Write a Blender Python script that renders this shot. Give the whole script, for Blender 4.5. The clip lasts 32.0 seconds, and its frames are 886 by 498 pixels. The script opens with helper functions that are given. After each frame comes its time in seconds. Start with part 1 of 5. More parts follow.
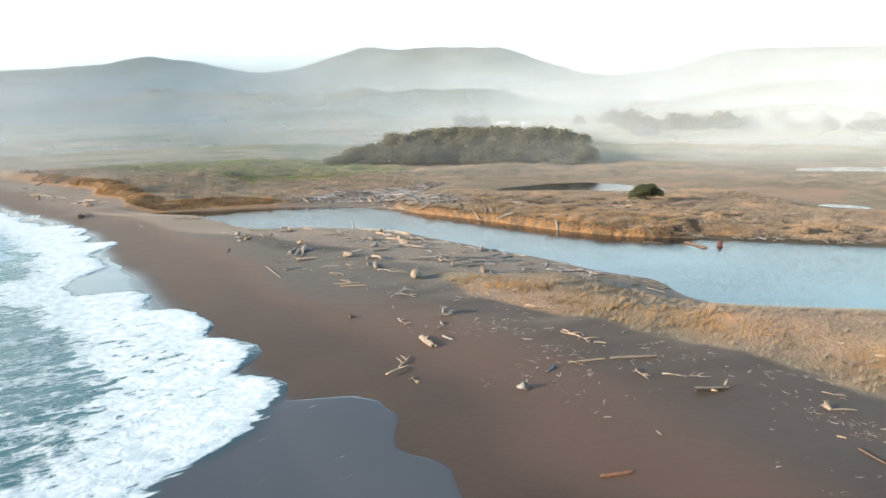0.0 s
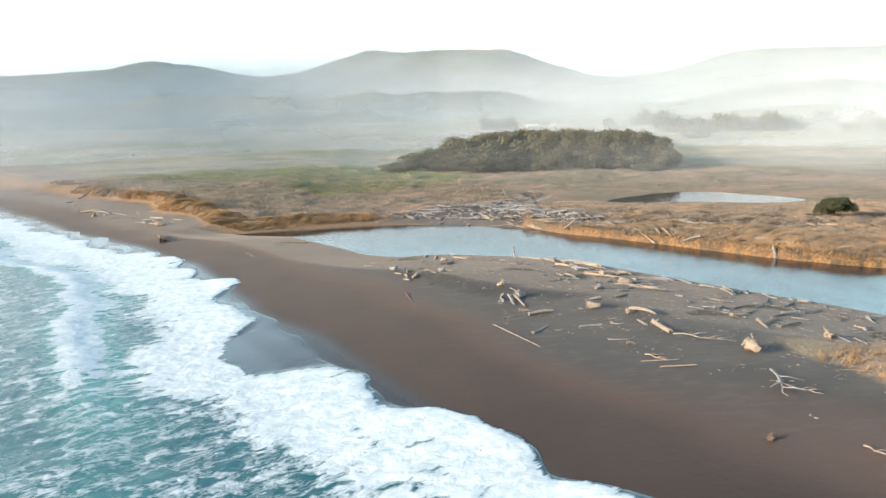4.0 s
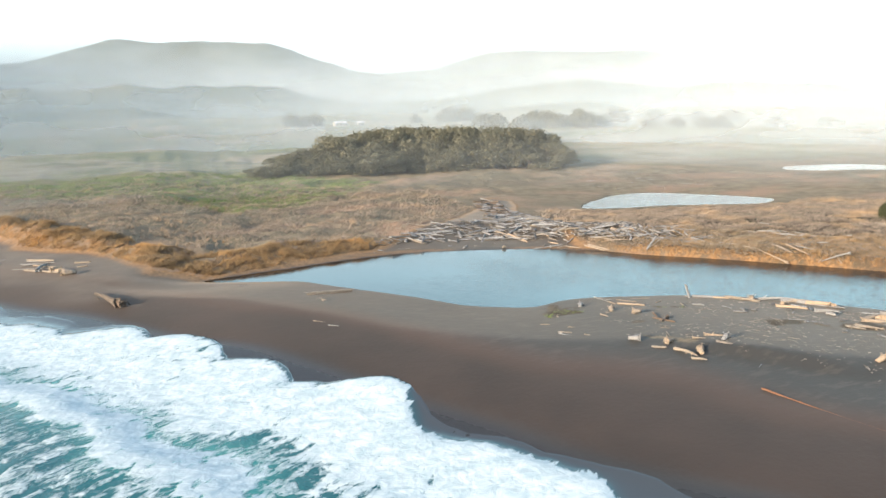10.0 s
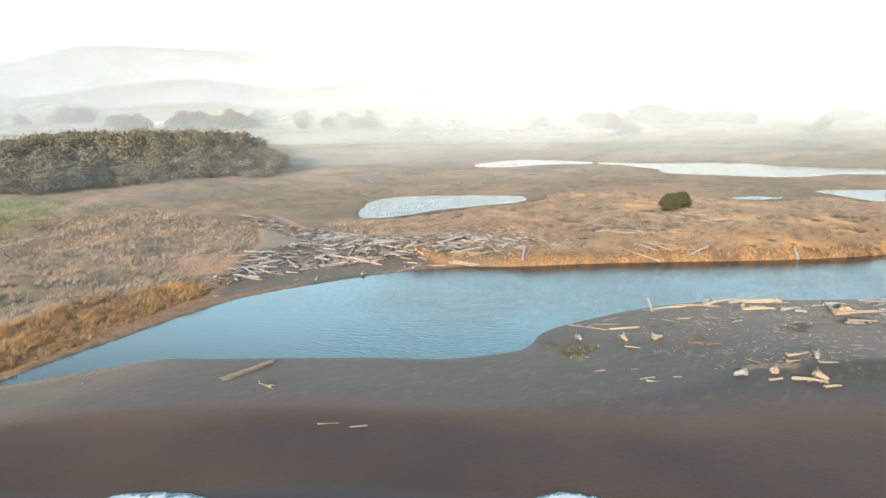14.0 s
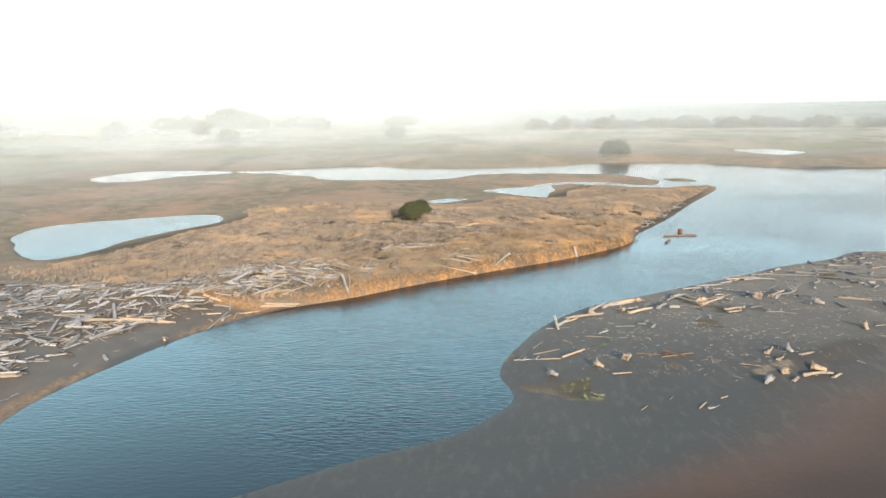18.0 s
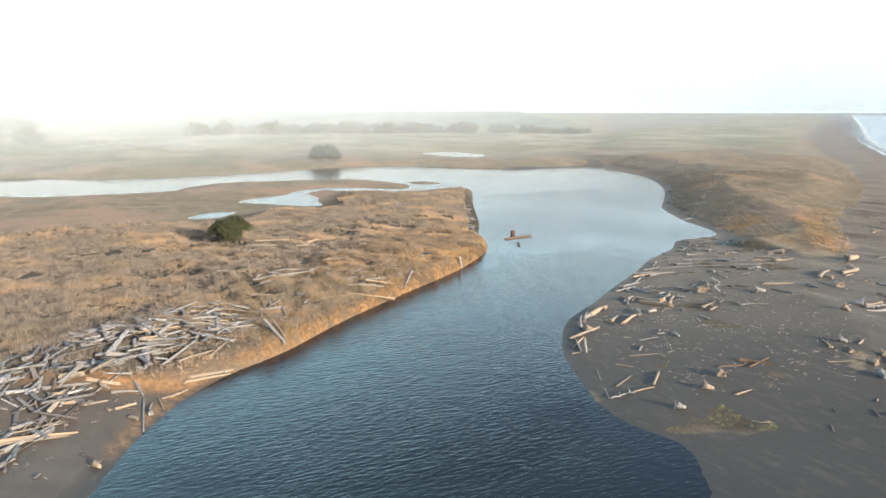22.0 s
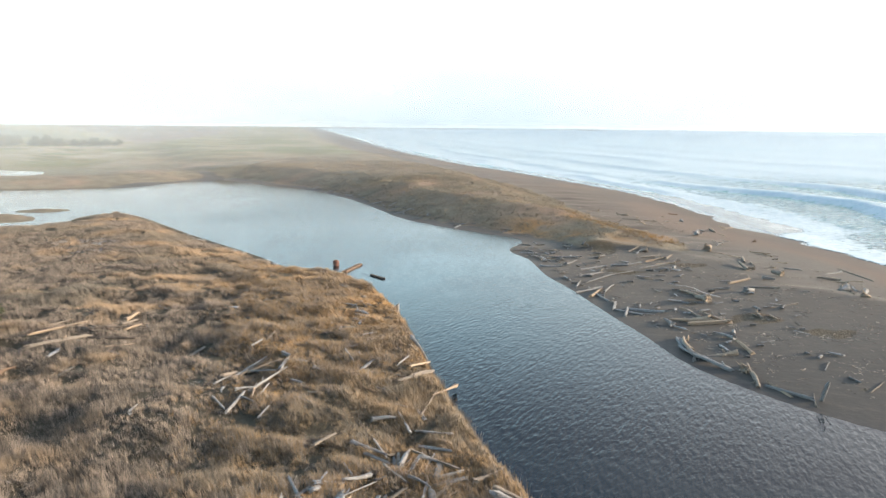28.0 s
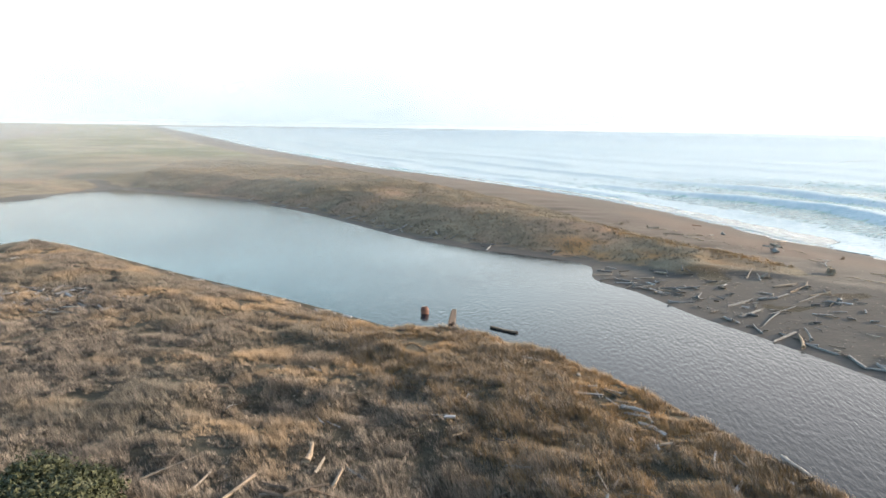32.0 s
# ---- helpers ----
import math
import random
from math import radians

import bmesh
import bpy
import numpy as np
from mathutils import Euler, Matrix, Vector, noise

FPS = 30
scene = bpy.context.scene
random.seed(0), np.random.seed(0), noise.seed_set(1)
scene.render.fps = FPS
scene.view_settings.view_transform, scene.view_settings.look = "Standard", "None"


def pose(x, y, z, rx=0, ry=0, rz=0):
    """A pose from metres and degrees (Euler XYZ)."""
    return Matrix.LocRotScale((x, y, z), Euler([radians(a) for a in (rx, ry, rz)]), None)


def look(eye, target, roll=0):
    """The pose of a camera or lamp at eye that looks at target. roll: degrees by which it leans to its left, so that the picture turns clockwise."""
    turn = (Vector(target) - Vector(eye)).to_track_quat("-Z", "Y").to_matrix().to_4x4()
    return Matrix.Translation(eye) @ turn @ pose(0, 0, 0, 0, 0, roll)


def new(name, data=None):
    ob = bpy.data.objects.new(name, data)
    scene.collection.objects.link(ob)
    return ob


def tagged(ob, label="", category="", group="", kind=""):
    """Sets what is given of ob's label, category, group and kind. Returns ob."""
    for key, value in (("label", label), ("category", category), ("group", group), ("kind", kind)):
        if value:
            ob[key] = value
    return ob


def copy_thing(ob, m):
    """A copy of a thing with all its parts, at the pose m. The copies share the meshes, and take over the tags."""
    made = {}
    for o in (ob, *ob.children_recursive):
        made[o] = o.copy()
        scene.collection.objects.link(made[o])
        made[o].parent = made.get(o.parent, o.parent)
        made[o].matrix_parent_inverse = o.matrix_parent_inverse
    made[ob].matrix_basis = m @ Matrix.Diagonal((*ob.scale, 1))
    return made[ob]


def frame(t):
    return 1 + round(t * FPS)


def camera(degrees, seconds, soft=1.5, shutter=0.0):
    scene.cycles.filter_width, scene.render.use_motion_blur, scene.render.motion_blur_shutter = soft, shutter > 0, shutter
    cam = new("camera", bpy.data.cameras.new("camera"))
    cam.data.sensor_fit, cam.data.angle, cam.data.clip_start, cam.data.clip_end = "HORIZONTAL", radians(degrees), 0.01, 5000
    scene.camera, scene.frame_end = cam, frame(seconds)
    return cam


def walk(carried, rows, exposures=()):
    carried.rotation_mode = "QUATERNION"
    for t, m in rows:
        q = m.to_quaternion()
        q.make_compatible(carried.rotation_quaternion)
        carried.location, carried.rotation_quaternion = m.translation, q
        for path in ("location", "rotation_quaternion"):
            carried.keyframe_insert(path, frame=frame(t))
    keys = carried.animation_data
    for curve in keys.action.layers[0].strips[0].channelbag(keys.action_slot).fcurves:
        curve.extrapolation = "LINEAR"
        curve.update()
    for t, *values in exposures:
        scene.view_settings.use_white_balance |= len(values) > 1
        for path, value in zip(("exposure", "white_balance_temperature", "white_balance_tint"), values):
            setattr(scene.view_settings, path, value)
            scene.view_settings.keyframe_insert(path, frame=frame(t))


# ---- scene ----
cam = camera(63.8, 32.0)
METRES, EYE, TILT, LEAN, TURN = 262.3, 16.0, 0.0, 0.0, 0.0
ROWS = [
    (0.0, 0.0000, 0.0000, 0.0000, -0.20, -9.67, 1.17),
    (0.5, -0.0115, 0.0098, 0.0006, -0.19, -9.65, 1.21),
    (1.0, -0.0229, 0.0200, 0.0010, -0.19, -9.60, 1.26),
    (1.5, -0.0343, 0.0303, 0.0015, -0.18, -9.58, 1.31),
    (2.0, -0.0454, 0.0411, 0.0017, -0.15, -9.54, 1.35),
    (2.5, -0.0564, 0.0517, 0.0020, -0.15, -9.51, 1.42),
    (3.0, -0.0676, 0.0623, 0.0024, -0.07, -9.49, 1.40),
    (3.5, -0.0786, 0.0732, 0.0027, -0.11, -9.44, 1.50),
    (5.5, -0.1259, 0.1131, 0.0051, -0.91, -9.48, 1.44),
    (6.0, -0.1372, 0.1240, 0.0055, -1.29, -9.51, 1.45),
    (6.5, -0.1482, 0.1350, 0.0057, -1.96, -9.52, 1.58),
    (7.0, -0.1591, 0.1463, 0.0058, -3.37, -9.56, 1.62),
    (7.5, -0.1703, 0.1573, 0.0062, -5.49, -9.66, 1.70),
    (8.0, -0.1820, 0.1683, 0.0068, -7.76, -9.76, 1.73),
    (8.5, -0.1930, 0.1800, 0.0070, -10.01, -9.83, 1.80),
    (9.0, -0.2047, 0.1914, 0.0075, -12.23, -9.90, 1.72),
    (9.5, -0.2155, 0.2036, 0.0077, -15.17, -10.05, 1.63),
    (10.0, -0.2261, 0.2160, 0.0080, -19.12, -10.21, 1.58),
    (10.5, -0.2363, 0.2290, 0.0084, -23.13, -10.34, 1.61),
    (11.0, -0.2465, 0.2422, 0.0089, -27.13, -10.49, 1.56),
    (11.5, -0.2557, 0.2559, 0.0093, -31.04, -10.63, 1.62),
    (12.0, -0.2641, 0.2700, 0.0096, -34.74, -10.76, 1.60),
    (12.5, -0.2715, 0.2844, 0.0101, -38.46, -10.89, 1.61),
    (13.0, -0.2780, 0.2991, 0.0104, -42.15, -10.95, 1.61),
    (13.5, -0.2836, 0.3140, 0.0113, -45.86, -11.03, 1.57),
    (14.0, -0.2881, 0.3287, 0.0120, -49.43, -11.00, 1.52),
    (14.5, -0.2914, 0.3436, 0.0129, -53.04, -11.06, 1.45),
    (16.5, -0.2965, 0.4020, 0.0144, -71.38, -11.21, 1.26),
    (17.0, -0.2954, 0.4171, 0.0150, -75.81, -11.34, 1.09),
    (17.5, -0.2932, 0.4326, 0.0148, -80.21, -11.32, 0.98),
    (18.0, -0.2898, 0.4481, 0.0150, -84.38, -11.37, 0.90),
    (18.5, -0.2851, 0.4634, 0.0149, -88.26, -11.37, 0.72),
    (19.0, -0.2793, 0.4783, 0.0146, -92.04, -11.33, 0.63),
    (19.5, -0.2724, 0.4924, 0.0141, -95.72, -11.31, 0.50),
    (20.0, -0.2644, 0.5062, 0.0136, -99.45, -11.28, 0.38),
    (20.5, -0.2553, 0.5192, 0.0129, -103.13, -11.23, 0.28),
    (21.0, -0.2453, 0.5317, 0.0124, -106.76, -11.23, 0.11),
    (21.5, -0.2344, 0.5432, 0.0116, -110.28, -11.13, 0.03),
    (22.0, -0.2228, 0.5540, 0.0107, -113.78, -11.05, -0.11),
    (22.5, -0.2105, 0.5640, 0.0098, -117.24, -10.94, -0.21),
    (23.0, -0.1973, 0.5732, 0.0090, -120.58, -10.84, -0.31),
    (23.5, -0.1838, 0.5814, 0.0080, -123.84, -10.69, -0.45),
    (24.0, -0.1695, 0.5887, 0.0070, -127.09, -10.60, -0.58),
    (24.5, -0.1551, 0.5950, 0.0061, -130.18, -10.50, -0.64),
    (26.5, -0.0925, 0.6083, 0.0022, -140.41, -10.18, -0.40),
    (27.0, -0.0764, 0.6105, 0.0019, -145.17, -10.08, -0.48),
    (27.5, -0.0603, 0.6119, 0.0021, -149.67, -10.08, -0.59),
    (28.0, -0.0444, 0.6121, 0.0015, -153.75, -9.81, -0.51),
    (28.5, -0.0292, 0.6107, 0.0015, -156.83, -9.74, -0.56),
    (29.0, -0.0139, 0.6083, 0.0016, -157.50, -9.73, -0.59),
    (29.5, 0.0011, 0.6048, 0.0019, -157.69, -9.75, -0.63),
    (30.0, 0.0160, 0.6007, 0.0023, -158.66, -9.76, -0.63),
    (30.5, 0.0309, 0.5965, 0.0026, -161.05, -9.76, -0.69),
    (31.0, 0.0458, 0.5916, 0.0026, -163.09, -9.77, -0.78),
    (31.5, 0.0603, 0.5861, 0.0026, -164.47, -9.78, -0.77),
    (32.0, 0.0742, 0.5795, 0.0025, -165.75, -9.74, -0.81),
]
walk(cam, [(t, pose(0, 0, EYE, TILT, LEAN, TURN) @ pose(METRES * x, METRES * y, METRES * z, 90 + pitch, roll, yaw)) for t, x, y, z, yaw, pitch, roll in ROWS],
     [(0.0, 0.95), (32.0, 0.95)])

# ---------------------------------------------------------------- light
SUN_TURN, SUN_HEIGHT = 112.0, 13.5          # degrees left of straight ahead, degrees above the sea
sun_way = Vector((-math.sin(radians(SUN_TURN)) * math.cos(radians(SUN_HEIGHT)),
                  math.cos(radians(SUN_TURN)) * math.cos(radians(SUN_HEIGHT)), math.sin(radians(SUN_HEIGHT))))
sun = new("sun", bpy.data.lights.new("sun", "SUN"))
sun.data.energy, sun.data.angle, sun.data.color = 5.6, radians(7.0), (1.0, 0.81, 0.60)
sun.matrix_world = look(sun_way * 100, (0, 0, 0))

world = bpy.data.worlds.new("world")
scene.world = world
world.use_nodes = True
wt = world.node_tree
wt.nodes.clear()


def wnode(kind, **values):
    n = wt.nodes.new(kind)
    for k, v in values.items():
        n.inputs[k].default_value = v
    return n


sky = wt.nodes.new("ShaderNodeTexSky")
sky.sky_type, sky.sun_disc = "NISHITA", False
sky.sun_elevation, sky.sun_rotation = radians(SUN_HEIGHT), radians(-SUN_TURN)
sky.air_density, sky.dust_density, sky.ozone_density = 1.0, 2.0, 2.0
coord = wt.nodes.new("ShaderNodeTexCoord")
split = wt.nodes.new("ShaderNodeSeparateXYZ")
wt.links.new(coord.outputs["Generated"], split.inputs[0])
def ramp(stops):
    """Bright mist low down, clear sky overhead."""
    r = wt.nodes.new("ShaderNodeValToRGB")
    r.color_ramp.interpolation = "EASE"
    r.color_ramp.elements[0].position, r.color_ramp.elements[0].color = stops[0]
    r.color_ramp.elements[1].position, r.color_ramp.elements[1].color = stops[-1]
    for where, colour in stops[1:-1]:
        r.color_ramp.elements.new(where).color = colour
    wt.links.new(split.outputs[2], r.inputs[0])
    return r.outputs[0]


away = ramp(((0.13, (0.76, 0.98, 1.01, 1)), (0.28, (1.08, 1.80, 2.02, 1)), (0.5, (0.62, 1.00, 1.20, 1)), (0.85, (0.24, 0.34, 0.44, 1))))
across = ramp(((0.13, (0.86, 0.98, 0.99, 1)), (0.22, (0.74, 1.08, 1.20, 1)), (0.42, (0.20, 0.26, 0.34, 1)), (0.85, (0.24, 0.34, 0.44, 1))))
sunward = ramp(((0.13, (1.28, 1.21, 1.12, 1)), (0.28, (1.22, 1.14, 1.06, 1)), (0.55, (0.78, 0.73, 0.71, 1)), (0.85, (0.30, 0.36, 0.43, 1))))
aim = wt.nodes.new("ShaderNodeVectorMath")
aim.operation = "DOT_PRODUCT"
wt.links.new(coord.outputs["Generated"], aim.inputs[0])
aim.inputs[1].default_value = (sun_way.x, sun_way.y, 0)


def blend(lo, hi, a, b):
    """From one part of the sky to the next, by the angle to the sun."""
    side = wt.nodes.new("ShaderNodeMapRange")
    side.interpolation_type = "SMOOTHSTEP"
    side.inputs[1].default_value, side.inputs[2].default_value = lo, hi
    wt.links.new(aim.outputs["Value"], side.inputs[0])
    band = wt.nodes.new("ShaderNodeMix")
    band.data_type = "RGBA"
    wt.links.new(side.outputs[0], band.inputs[0])
    wt.links.new(a, band.inputs[6])
    wt.links.new(b, band.inputs[7])
    return band.outputs[2]


whole = blend(-0.15, 0.6, blend(-0.93, -0.5, away, across), sunward)
clear = wnode("ShaderNodeBackground", Strength=0.06)
wt.links.new(sky.outputs[0], clear.inputs[0])
mist = wnode("ShaderNodeBackground", Strength=0.76)
wt.links.new(whole, mist.inputs[0])
both = wt.nodes.new("ShaderNodeAddShader")
wt.links.new(clear.outputs[0], both.inputs[0])
wt.links.new(mist.outputs[0], both.inputs[1])
wout = wt.nodes.new("ShaderNodeOutputWorld")
wt.links.new(both.outputs[0], wout.inputs[0])

# ---------------------------------------------------------------- small tools
rng = np.random.default_rng(7)
LATTICE = rng.random((256, 256))


def vnoise(x, y, size):
    """Smooth random field, 0 to 1, with cells of that size."""
    x, y = np.asarray(x, float) / size, np.asarray(y, float) / size
    i, j = np.floor(x).astype(int), np.floor(y).astype(int)
    fx, fy = x - i, y - j
    fx, fy = fx * fx * (3 - 2 * fx), fy * fy * (3 - 2 * fy)
    a, b = LATTICE[i % 256, j % 256], LATTICE[(i + 1) % 256, j % 256]
    c, d = LATTICE[i % 256, (j + 1) % 256], LATTICE[(i + 1) % 256, (j + 1) % 256]
    return (a * (1 - fx) + b * fx) * (1 - fy) + (c * (1 - fx) + d * fx) * fy


def fbm(x, y, size, octaves=4):
    total, weight = 0, 0
    for k in range(octaves):
        total = total + vnoise(np.asarray(x) + 37.3 * k, np.asarray(y) - 51.7 * k, size / 2 ** k) * 0.5 ** k
        weight += 0.5 ** k
    return total / weight


def ease(a, b, v):
    t = np.clip((v - a) / (b - a), 0, 1)
    return t * t * (3 - 2 * t)


def curve_through(pts, step, closed=False):
    """A smooth line through points, with a sample about every step metres."""
    p = [np.array(q, float) for q in pts]
    n, out = len(p), []
    for k in range(n if closed else n - 1):
        a, b = p[k], p[(k + 1) % n]
        z0 = p[(k - 1) % n] if closed or k > 0 else 2 * a - b
        z3 = p[(k + 2) % n] if closed or k + 2 < n else 2 * b - a
        m = max(2, int(np.linalg.norm(b - a) / step))
        for t in np.arange(m) / m:
            out.append(0.5 * (2 * a + (b - z0) * t + (2 * z0 - 5 * a + 4 * b - z3) * t * t + (3 * a - z0 - 3 * b + z3) * t ** 3))
    if not closed:
        out.append(p[-1])
    return np.array(out)


def to_line(x, y, line, closed=False):
    """Distance from points to a line."""
    best = np.full(x.shape, 1e12)
    ends = np.roll(line, -1, axis=0) if closed else line[1:]
    for (ax, ay), (bx, by) in zip(line if closed else line[:-1], ends):
        dx, dy = bx - ax, by - ay
        t = np.clip(((x - ax) * dx + (y - ay) * dy) / (dx * dx + dy * dy + 1e-12), 0, 1)
        best = np.minimum(best, (x - ax - t * dx) ** 2 + (y - ay - t * dy) ** 2)
    return np.sqrt(best)


def inside(x, y, ring):
    hit = np.zeros(x.shape, bool)
    ends = np.roll(ring, -1, axis=0)
    for (ax, ay), (bx, by) in zip(ring, ends):
        if ay == by:
            continue
        hit ^= ((ay > y) != (by > y)) & (x < (bx - ax) * (y - ay) / (by - ay) + ax)
    return hit


def signed(x, y, ring):
    """Distance to a ring, positive inside."""
    d = to_line(x, y, ring, True)
    return np.where(inside(x, y, ring), d, -d)


def mesh_of(name, verts, faces, material, smooth=True, fields=None):
    me = bpy.data.meshes.new(name)
    verts, faces = np.asarray(verts, np.float32), np.asarray(faces, np.int32)
    k = faces.shape[1]
    me.vertices.add(len(verts))
    me.vertices.foreach_set("co", verts.ravel())
    me.loops.add(faces.size)
    me.loops.foreach_set("vertex_index", faces.ravel())
    me.polygons.add(len(faces))
    me.polygons.foreach_set("loop_start", np.arange(0, faces.size, k, dtype=np.int32))
    me.polygons.foreach_set("use_smooth", np.full(len(faces), smooth))
    for key, values in (fields or {}).items():
        me.attributes.new(key, "FLOAT", "POINT").data.foreach_set("value", np.asarray(values, np.float32).ravel())
    me.materials.append(material)
    me.update(calc_edges=True)
    me.validate()
    return me


def sheet_faces(rows, cols):
    i = np.arange(rows - 1)[:, None] * cols + np.arange(cols - 1)[None, :]
    return np.stack([i, i + 1, i + cols + 1, i + cols], -1).reshape(-1, 4)


def part(name, bm, material, parent, label=""):
    me = bpy.data.meshes.new(name)
    bm.to_mesh(me)
    bm.free()
    me.materials.append(material)
    ob = new(name, me)
    ob.parent = parent
    return tagged(ob, label=label)


# ---------------------------------------------------------------- materials
class Nodes:
    """A short way to write a material."""

    def __init__(self, name):
        self.m = bpy.data.materials.new(name)
        self.m.use_nodes = True
        self.t = self.m.node_tree
        self.t.nodes.clear()
        self.out = self.t.nodes.new("ShaderNodeOutputMaterial")

    def put(self, socket, v):
        if isinstance(v, bpy.types.NodeSocket):
            self.t.links.new(v, socket)
        elif v is not None:
            if socket.type == "RGBA" and len(v) == 3:
                v = (*v, 1)
            socket.default_value = v

    def node(self, kind, **inputs):
        n = self.t.nodes.new(kind)
        for k, v in inputs.items():
            self.put(n.inputs[k.replace("_", " ")], v)
        return n

    def field(self, name):
        n = self.t.nodes.new("ShaderNodeAttribute")
        n.attribute_name = name
        return n.outputs["Fac"]

    def place(self, scale=(1, 1, 1), space="Object"):
        c = self.t.nodes.new("ShaderNodeTexCoord")
        m = self.node("ShaderNodeMapping", Scale=scale)
        self.t.links.new(c.outputs[space], m.inputs["Vector"])
        return m.outputs[0]

    def noise(self, scale, detail=4.0, at=None, distortion=0.0, rough=0.55):
        return self.node("ShaderNodeTexNoise", Vector=at, Scale=scale, Detail=detail, Distortion=distortion, Roughness=rough).outputs["Fac"]

    def math(self, op, a, b=0.0, c=None):
        n = self.t.nodes.new("ShaderNodeMath")
        n.operation = op
        for k, v in enumerate((a, b, c)):
            self.put(n.inputs[k], v)
        return n.outputs[0]

    def span(self, v, a, b, lo=0.0, hi=1.0):
        n = self.t.nodes.new("ShaderNodeMapRange")
        n.interpolation_type = "SMOOTHSTEP"
        for k, q in enumerate((v, a, b, lo, hi)):
            self.put(n.inputs[k], q)
        return n.outputs[0]

    def mix(self, f, a, b):
        n = self.t.nodes.new("ShaderNodeMix")
        n.data_type = "RGBA"
        self.put(n.inputs[0], f)
        self.put(n.inputs[6], a)
        self.put(n.inputs[7], b)
        return n.outputs[2]

    def bump(self, height, strength, distance, under=None):
        return self.node("ShaderNodeBump", Height=height, Strength=strength, Distance=distance, Normal=under).outputs[0]

    def surface(self, colour, rough=0.8, normal=None, metal=0.0, **more):
        b = self.node("ShaderNodeBsdfPrincipled", Base_Color=colour, Roughness=rough, Metallic=metal, Normal=normal, **more)
        self.t.links.new(b.outputs[0], self.out.inputs[0])
        return self.m


def ground_material():
    n = Nodes("sand_and_dune_grass")
    at = n.place()
    fine, big, patch = n.noise(3.0, 6, at), n.noise(0.05, 5, at), n.noise(0.35, 5, at)
    blades = n.noise(9.0, 3, n.place((1, 0.35, 1)), 0.6)
    dry = n.mix(n.span(big, 0.35, 0.65), (0.0345, 0.0360, 0.0362), (0.0470, 0.0475, 0.0465))
    dry = n.mix(n.math("MULTIPLY", fine, 0.35), dry, (0.036, 0.034, 0.033))
    dry = n.mix(n.span(n.noise(1.1, 4, n.place((0.6, 1.6, 1))), 0.5, 0.68, 0.0, 0.35), dry, (0.09, 0.08, 0.07))
    # brown beach band: damp tone plus warm low sunlight put into the colour
    brown = n.mix(n.span(n.noise(0.09, 4, at), 0.3, 0.7), (0.028, 0.020, 0.0168), (0.044, 0.030, 0.0245))
    brown = n.mix(n.math("MULTIPLY", n.field("rim"), 0.5), brown, (0.115, 0.058, 0.037))
    sand = n.mix(n.field("brown"), dry, brown)
    soil = n.mix(n.span(fine, 0.3, 0.7), (0.13, 0.08, 0.042), (0.28, 0.165, 0.08))
    # north shore sand lightened: sunlight on its slope painted into the colour
    sand = n.mix(n.math("MULTIPLY", n.field("pale"), n.span(patch, 0.25, 0.75, 0.3, 0.65)), sand, (0.118, 0.098, 0.082))
    sand = n.mix(n.math("MULTIPLY", n.field("scarp"), 0.85), sand, soil)
    sand = n.mix(n.field("wet"), sand, (0.026, 0.025, 0.026))
    straw = n.mix(n.span(patch, 0.3, 0.7), (0.135, 0.120, 0.094), (0.23, 0.20, 0.152))
    straw = n.mix(n.span(big, 0.45, 0.62), straw, (0.27, 0.195, 0.15))
    straw = n.mix(n.span(n.noise(0.028, 5, n.place((0.7, 1.2, 1))), 0.5, 0.62, 0.0, 0.75), straw, (0.14, 0.13, 0.10))
    straw = n.mix(n.span(blades, 0.35, 0.75, 0.0, 0.6), straw, (0.07, 0.055, 0.035))
    straw = n.mix(n.math("MULTIPLY", n.field("green"), n.span(n.noise(0.22, 5, at), 0.38, 0.62)), straw, (0.085, 0.135, 0.035))
    # gold field: low sunlight on the spit dune, painted into the straw colour
    straw = n.mix(n.math("MULTIPLY", n.field("gold"), 0.7), straw, n.mix(n.span(patch, 0.3, 0.7), (0.24, 0.128, 0.048), (0.37, 0.205, 0.075)))
    # ground below the tufts: shade among the blades painted in as a darker floor
    straw = n.mix(n.field("thatch_shade"), straw, n.mix(n.span(patch, 0.3, 0.7), (0.030, 0.0285, 0.022), (0.062, 0.057, 0.044)))
    straw = n.mix(n.math("MULTIPLY", n.field("scarp"), n.span(n.noise(0.8, 5, at), 0.34, 0.6, 0.12, 1.0)), straw, soil)
    grass = n.span(n.math("ADD", n.field("grass"), n.math("MULTIPLY", n.math("SUBTRACT", patch, 0.5), 0.7)), 0.35, 0.65)
    meadow = n.mix(n.span(n.noise(0.02, 6, at), 0.38, 0.62), (0.135, 0.15, 0.08), (0.25, 0.22, 0.165))
    meadow = n.mix(n.span(n.noise(0.06, 5, n.place((0.5, 1.4, 1))), 0.52, 0.66, 0.0, 0.7), meadow, (0.085, 0.09, 0.05))
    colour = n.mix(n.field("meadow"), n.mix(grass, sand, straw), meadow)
    rough = n.math("SUBTRACT", n.math("ADD", 0.7, n.math("MULTIPLY", grass, 0.24)), n.math("MULTIPLY", n.field("wet"), 0.5))
    relief = n.bump(n.math("ADD", fine, n.noise(0.7, 4, at)), n.math("SUBTRACT", 0.32, n.math("MULTIPLY", n.field("wet"), 0.29)), 0.07, n.bump(blades, n.math("MULTIPLY", grass, 0.7), 0.25))
